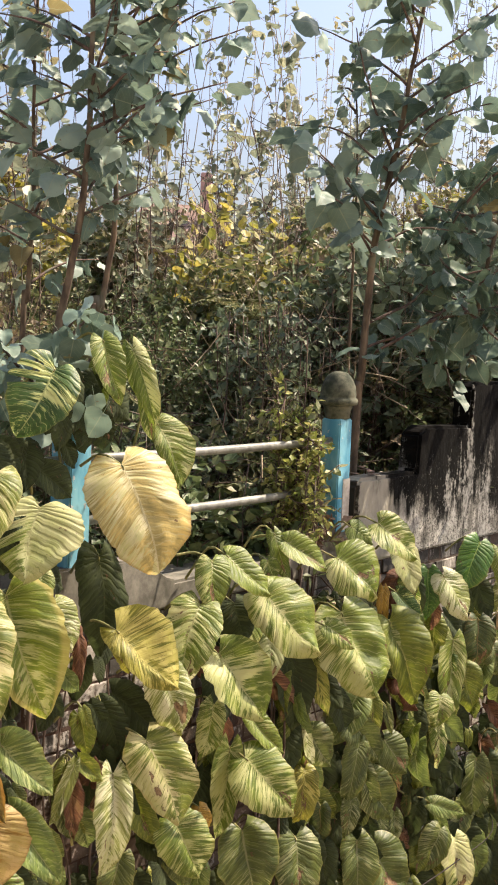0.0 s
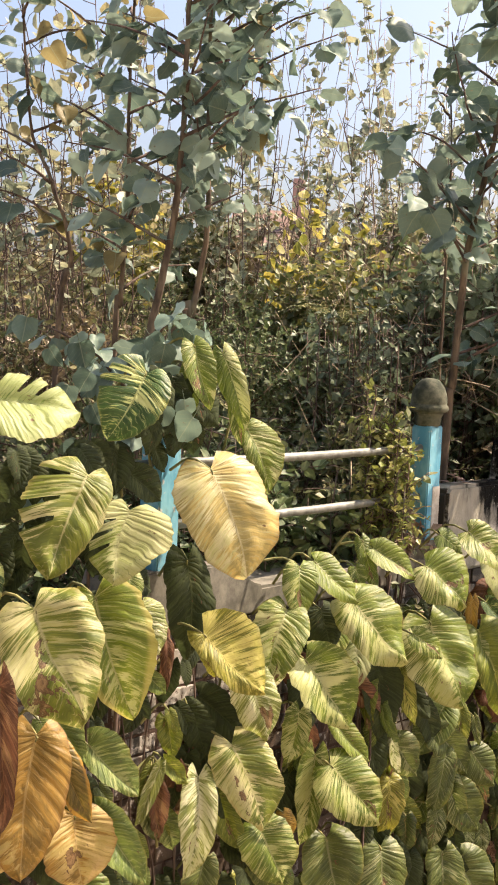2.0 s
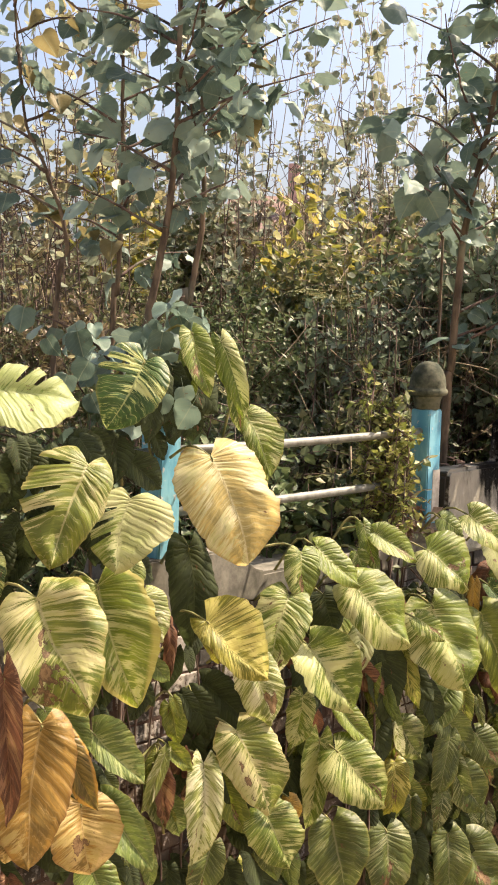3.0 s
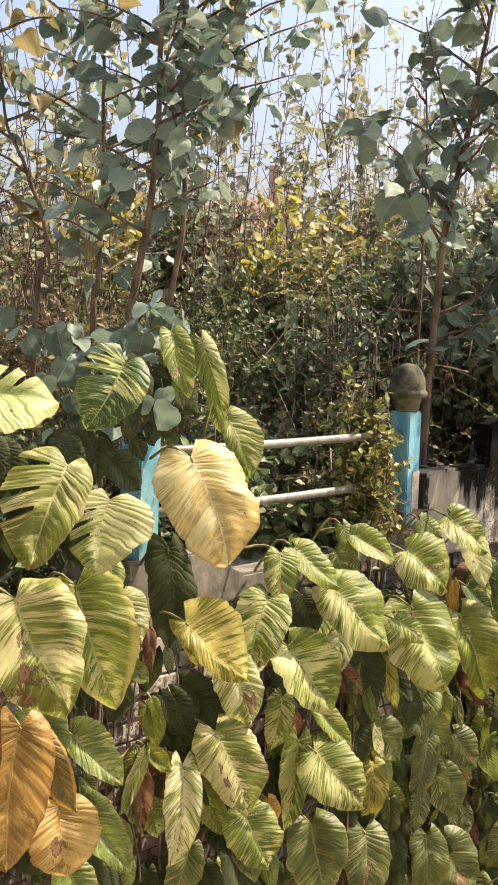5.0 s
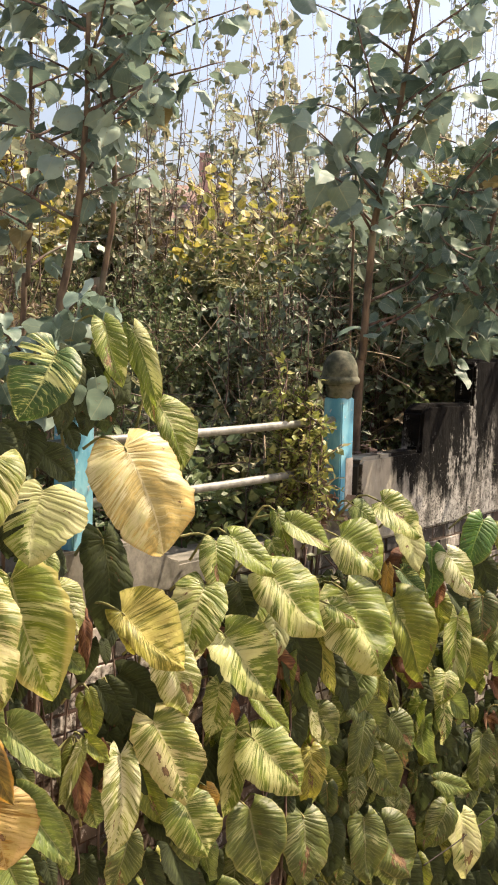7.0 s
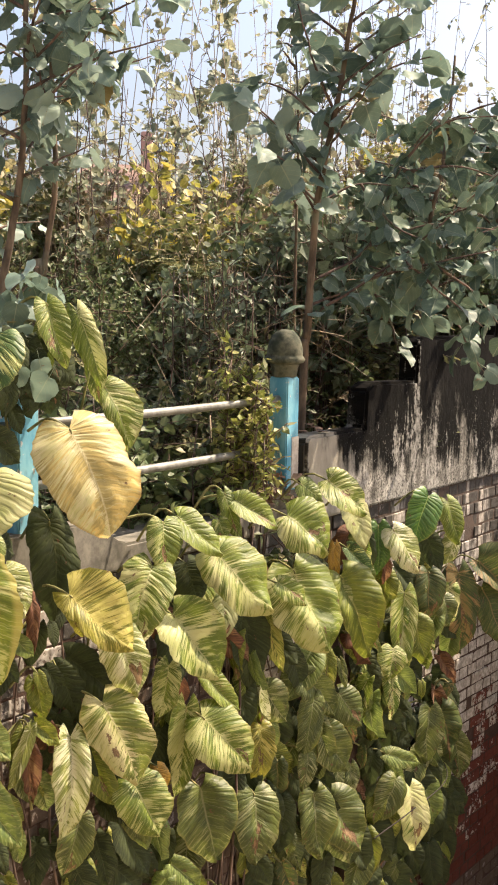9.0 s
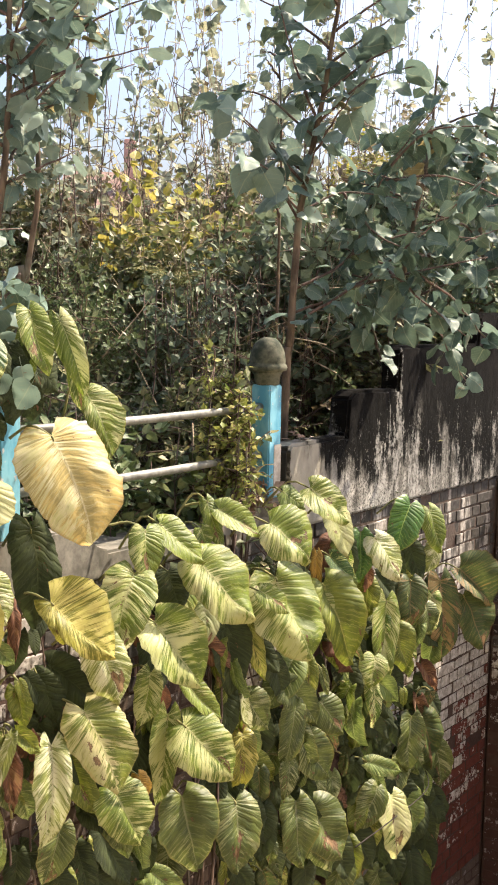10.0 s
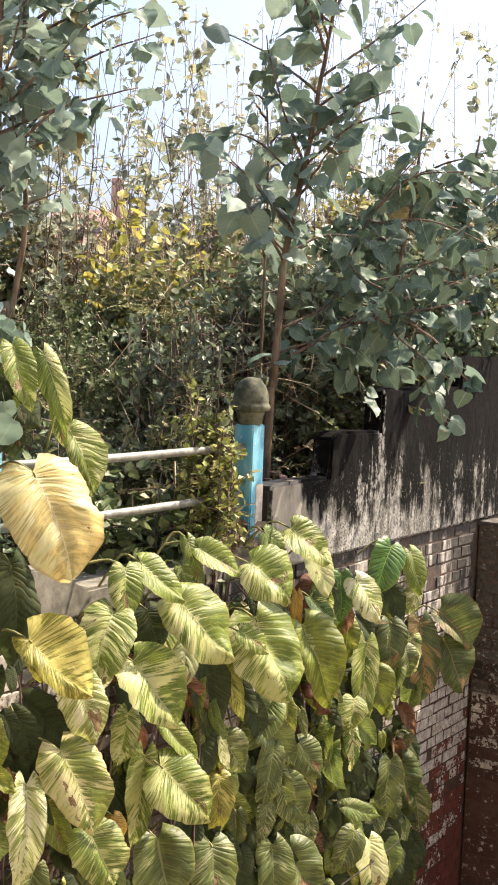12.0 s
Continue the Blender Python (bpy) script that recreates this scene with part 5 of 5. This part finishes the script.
# leafy scrub round the foot of the broad-leaved trees
for x, y, top, kind, size, seed in ((0.80, 7.35, 0.62, "grey", 0.10, 330), (1.10, 7.55, 0.70, "grey", 0.11, 331), (1.45, 7.6, 0.55, "deep", 0.09, 332), (1.0, 8.2, 0.85, "grey", 0.10, 333), (1.55, 8.5, 0.95, "grey", 0.11, 334),
                                    (2.0, 8.3, 0.75, "deep", 0.10, 335), (0.55, 7.9, 0.60, "deep", 0.09, 336), (1.85, 9.2, 1.15, "pale", 0.10, 337), (1.25, 9.3, 1.05, "pale", 0.10, 338)):
    d = Vector((x, y, EYE)) - WALL_0
    shrub("leafy scrub with pointed grey-green leaves" if kind != "pale" else "scrub with pale young leaves, lightened for haze", d.dot(ALONG), min(d.dot(OUT), -0.82), top, 0.32, 7, 15, kind, size, seed, LEAFLET, -0.35, TWIG, 0.36, 0.05)
# taller scrub beyond the side of the wall
for x, y, top, kind, seed in ((1.5, 10.5, 1.25, "dry", 350), (2.0, 10.8, 1.45, "olive", 351), (2.5, 11.0, 1.5, "dry", 352), (3.0, 11.2, 1.6, "olive", 353), (3.5, 11.4, 1.6, "dry", 354), (1.7, 12.2, 1.6, "yellow", 355),
                              (2.4, 12.4, 1.8, "dry", 356), (3.2, 12.6, 1.9, "olive", 357), (3.9, 12.6, 1.9, "dry", 358), (2.0, 9.6, 0.9, "deep", 359), (2.6, 9.8, 1.0, "deep", 360), (3.1, 9.9, 1.0, "olive", 361),
                              (-0.85, 10.2, 0.80, "dry", 362), (-0.5, 10.5, 0.66, "yellow", 363), (-0.12, 10.3, 0.80, "dry", 364), (-1.25, 10.1, 0.98, "olive", 365), (0.3, 10.4, 1.05, "olive", 366), (0.42, 8.5, 0.62, "olive", 367), (0.78, 8.8, 0.66, "dry", 368), (0.1, 8.3, 0.55, "olive", 369)):
    d = Vector((x, y, EYE)) - WALL_0
    shrub(LABELS[kind], d.dot(ALONG), d.dot(OUT), top, 0.5, 7, 44, kind, plot.uniform(0.06, 0.085), seed, LEAFLET, -0.3, DRY_TWIG, 0.45)
# leafless saplings against the sky
for s, n, top, seed in ((-0.23, -2.87, 1.5, 380), (0.14, -2.9, 1.45, 381), (2.25, -2.6, 1.75, 382), (2.9, -2.0, 1.7, 383)):
    shrub("thin sapling with dark, nearly leafless branching twigs", s, n, top, 0.42, 5, 13, "dry", 0.05, seed, LEAFLET, 0.25, TWIG, 0.55, 0.22, "bare_sapling", "bare saplings", 0.010, 0.06)
# ferns among the shrubs
def fern(x, y, h, seed):
    rng = random.Random(seed)
    plant = thing("fern", "green fern with narrow pinnate fronds in the thicket", "fern", "ferns", at=Vector((x, y, 0)))
    paths, spots = [[(Vector((0, 0, 0)), 0.012), (Vector((0, 0, EYE + h - 0.25)), 0.008)]], []
    for k in range(11):
        t = rng.uniform(0, 6.28)
        ln = rng.uniform(0.25, 0.45)
        a = Vector((0, 0, EYE + h - 0.25))
        path = [a + Vector((math.cos(t) * ln * q, math.sin(t) * ln * q, ln * (1.1 * q - 0.9 * q * q))) for q in (0, 0.25, 0.5, 0.75, 1)]
        paths.append([(p, 0.003 - 0.0005 * i) for i, p in enumerate(path)])
        side = Vector((-math.sin(t), math.cos(t), 0))
        for i in range(4):
            for m in range(4):
                w = path[i].lerp(path[i + 1], m / 4)
                d = (path[i + 1] - path[i]).normalized()
                for sgn in (-1, 1):
                    spots.append((w, side * sgn + d * 0.5, Vector((0, 0, 1)), 0.075 * (1.1 - 0.2 * i)))
    tagged(raw("branchwork", *tube_data(paths, 4), VINE_STEM, plant, smooth=True), kind="stuff")
    tagged(raw("foliage", *leaves_data(spots, NARROW), SMALL["olive"], plant), kind="stuff")


for x, y, h, seed in ((0.08, 7.2, -0.16, 1), (0.33, 7.4, -0.08, 2), (-0.02, 7.5, 0.34, 3), (0.58, 7.6, 0.26, 4)):
    fern(x, y, h, seed)
# tall shoots against the sky
for j in range(54):
    n = plot.uniform(-2.4, -5.6)
    s = plot.uniform(-3.2 - 0.73 * n, 11.0)
    kind = plot.choice(("pale", "pale", "pale", "straw"))
    shrub(LABELS[kind], s, n, on_wall(s, 0, n).y * plot.uniform(0.12, 0.34), 0.45, 4, 17, kind, plot.uniform(0.062, 0.105), 400 + j, plot.choice((ROUND, ROUND, LEAFLET)), 0.35, plot.choice((TWIG, TWIG, DRY_TWIG)), 0.22, 0.34,
          "tall_shoots", "tall shoots", 0.007, plot.uniform(0.45, 0.85))


# ---- far house and woods ----
ROOF, HOUSE_WALL = plain("weathered_red_tiles", (0.13, 0.085, 0.07), (0.22, 0.15, 0.12), 5.0), plain("pink_stucco", (0.22, 0.165, 0.145), (0.30, 0.23, 0.20), 3.0)
house = thing("house", "distant two-storey house with red-brown roof and chimney", "house", at=Vector((-3.2, 38, 0)))
part("wall", box((-0.3, 0, 0), (1.9, 6, EYE + 2.9), bevel=0.03), HOUSE_WALL, house)
bm = bmesh.new()
for x in (-0.6, 2.2):
    for y, z in ((-0.5, EYE + 2.8), (3, EYE + 4.25), (6.5, EYE + 2.8), (3, EYE + 4.05)):
        bm.verts.new((x, y, z))
bm.verts.ensure_lookup_table()
v = bm.verts
for f in ((0, 1, 5, 4), (1, 2, 6, 5), (2, 3, 7, 6), (3, 0, 4, 7), (0, 3, 1), (1, 3, 2), (4, 5, 7), (5, 6, 7)):
    bm.faces.new([v[q] for q in f])
bmesh.ops.recalc_face_normals(bm, faces=bm.faces)
part("roof", bm, ROOF, house, "red-brown tiled roof")
part("chimney", box((1.38, 1.0, EYE + 3.0), (1.72, 1.5, EYE + 5.05), bevel=0.02), plain("pink_paint", (0.46, 0.27, 0.23), (0.62, 0.40, 0.35), 3.0), house, "pinkish chimney")
spots, rng = [], random.Random(77)
for j in range(9000):
    x, y = rng.uniform(-16, 22), rng.uniform(26, 34)
    h = EYE + (1.6 + 0.7 * noise.noise(Vector((x * 0.35, y * 0.3, 3)))) * (y / 30) * rng.random() ** 0.35
    spots.append((Vector((x, y, h)), any_way(rng), any_way(rng, 1), rng.uniform(0.2, 0.45)))
tagged(raw("far_woods", *leaves_data(spots, LEAFLET), SMALL["olive"]), "distant belt of olive-green scrub", "woods", kind="stuff")


# ---- bricks ----
def brick_mesh(name, length, material):
    a, b, c, d = length / 2, 0.0345, 0.012, 0.0045
    verts = [(-a, -0.02, -b), (a, -0.02, -b), (a, -0.02, b), (-a, -0.02, b), (-a, c - d, -b), (a, c - d, -b), (a, c - d, b), (-a, c - d, b),
             (-a + d, c, -b + d), (a - d, c, -b + d), (a - d, c, b - d), (-a + d, c, b - d)]
    faces = [(8, 11, 10, 9)]
    for i in range(4):
        j = (i + 1) % 4
        faces += [(i, 4 + i, 4 + j, j), (4 + i, 8 + i, 8 + j, 4 + j)]
    me = bpy.data.meshes.new(name)
    me.from_pydata(verts, [], [tuple(reversed(f)) for f in faces])
    me.materials.append(material)
    return me


COURSE, LONG = 0.0763, 0.254
STRETCHER, HEADER = brick_mesh("brick_long", 0.243, BRICK), brick_mesh("brick_short", 0.116, BRICK)
DARK_LONG, DARK_SHORT = brick_mesh("brick_long_dark", 0.243, DARK_BRICK), brick_mesh("brick_short_dark", 0.116, DARK_BRICK)
lay = random.Random(8)
rest_v, rest_f = [], []


def lay_brick(mesh, m, parent, single):
    m = m @ Matrix.Translation((lay.uniform(-0.002, 0.002), lay.uniform(-0.004, 0.003), lay.uniform(-0.002, 0.002))) @ pose(0, 0, 0, lay.uniform(-1.5, 1.5), lay.uniform(-1.6, 1.6), lay.uniform(-1.2, 1.2)) @ Matrix.Diagonal((lay.uniform(0.91, 1.0), lay.uniform(0.2, 0.6), lay.uniform(0.88, 1.0), 1))
    if single:
        ob = new("brick", mesh)
        ob.parent = parent
        ob.matrix_local = m
    else:
        b = len(rest_v)
        rest_v.extend(m @ v.co for v in mesh.vertices)
        rest_f.extend(tuple(b + q for q in p.vertices) for p in mesh.polygons)


for i in range(40):
    h = BAND - 0.040 - COURSE * i
    step, mesh = (LONG, STRETCHER) if i % 2 else (LONG / 2, HEADER)
    s = 2.785 - step / 2
    if i % 2:
        lay_brick(HEADER, WALL @ Matrix.Translation((s + step / 2 - LONG / 8, -0.012, h)) @ Matrix.Diagonal((0.46, 1, 1, 1)), wall, h > -3.75)
        s -= LONG / 4
    while s > -4.0:
        near = s > 0.95 and h > -3.75
        if s > 0.95 or s < 0.0 or i < 8:
            lay_brick(mesh, WALL @ Matrix.Translation((s, -0.012, h)), wall, near)
        s -= step
tagged(raw("bricks", rest_v, rest_f, GRIMY_SHADED, wall), kind="stuff")
rest_v, rest_f = [], []
TURN_IN = WALL @ Matrix.Translation((2.79, 0, 0)) @ Matrix.Rotation(radians(90), 4, "Z")
for i in range(39):
    h = BAND - 0.075 - COURSE * i
    step, mesh = (LONG, DARK_LONG) if i % 2 else (LONG / 2, DARK_SHORT)
    y = step / 2 + 0.008
    while y < 2.2:
        lay_brick(mesh, TURN_IN @ Matrix.Translation((y, 0.0, h)), side, y < 0.9 and h > -3.75)
        y += step
tagged(raw("bricks", rest_v, rest_f, DARK_BRICK, side), kind="stuff")
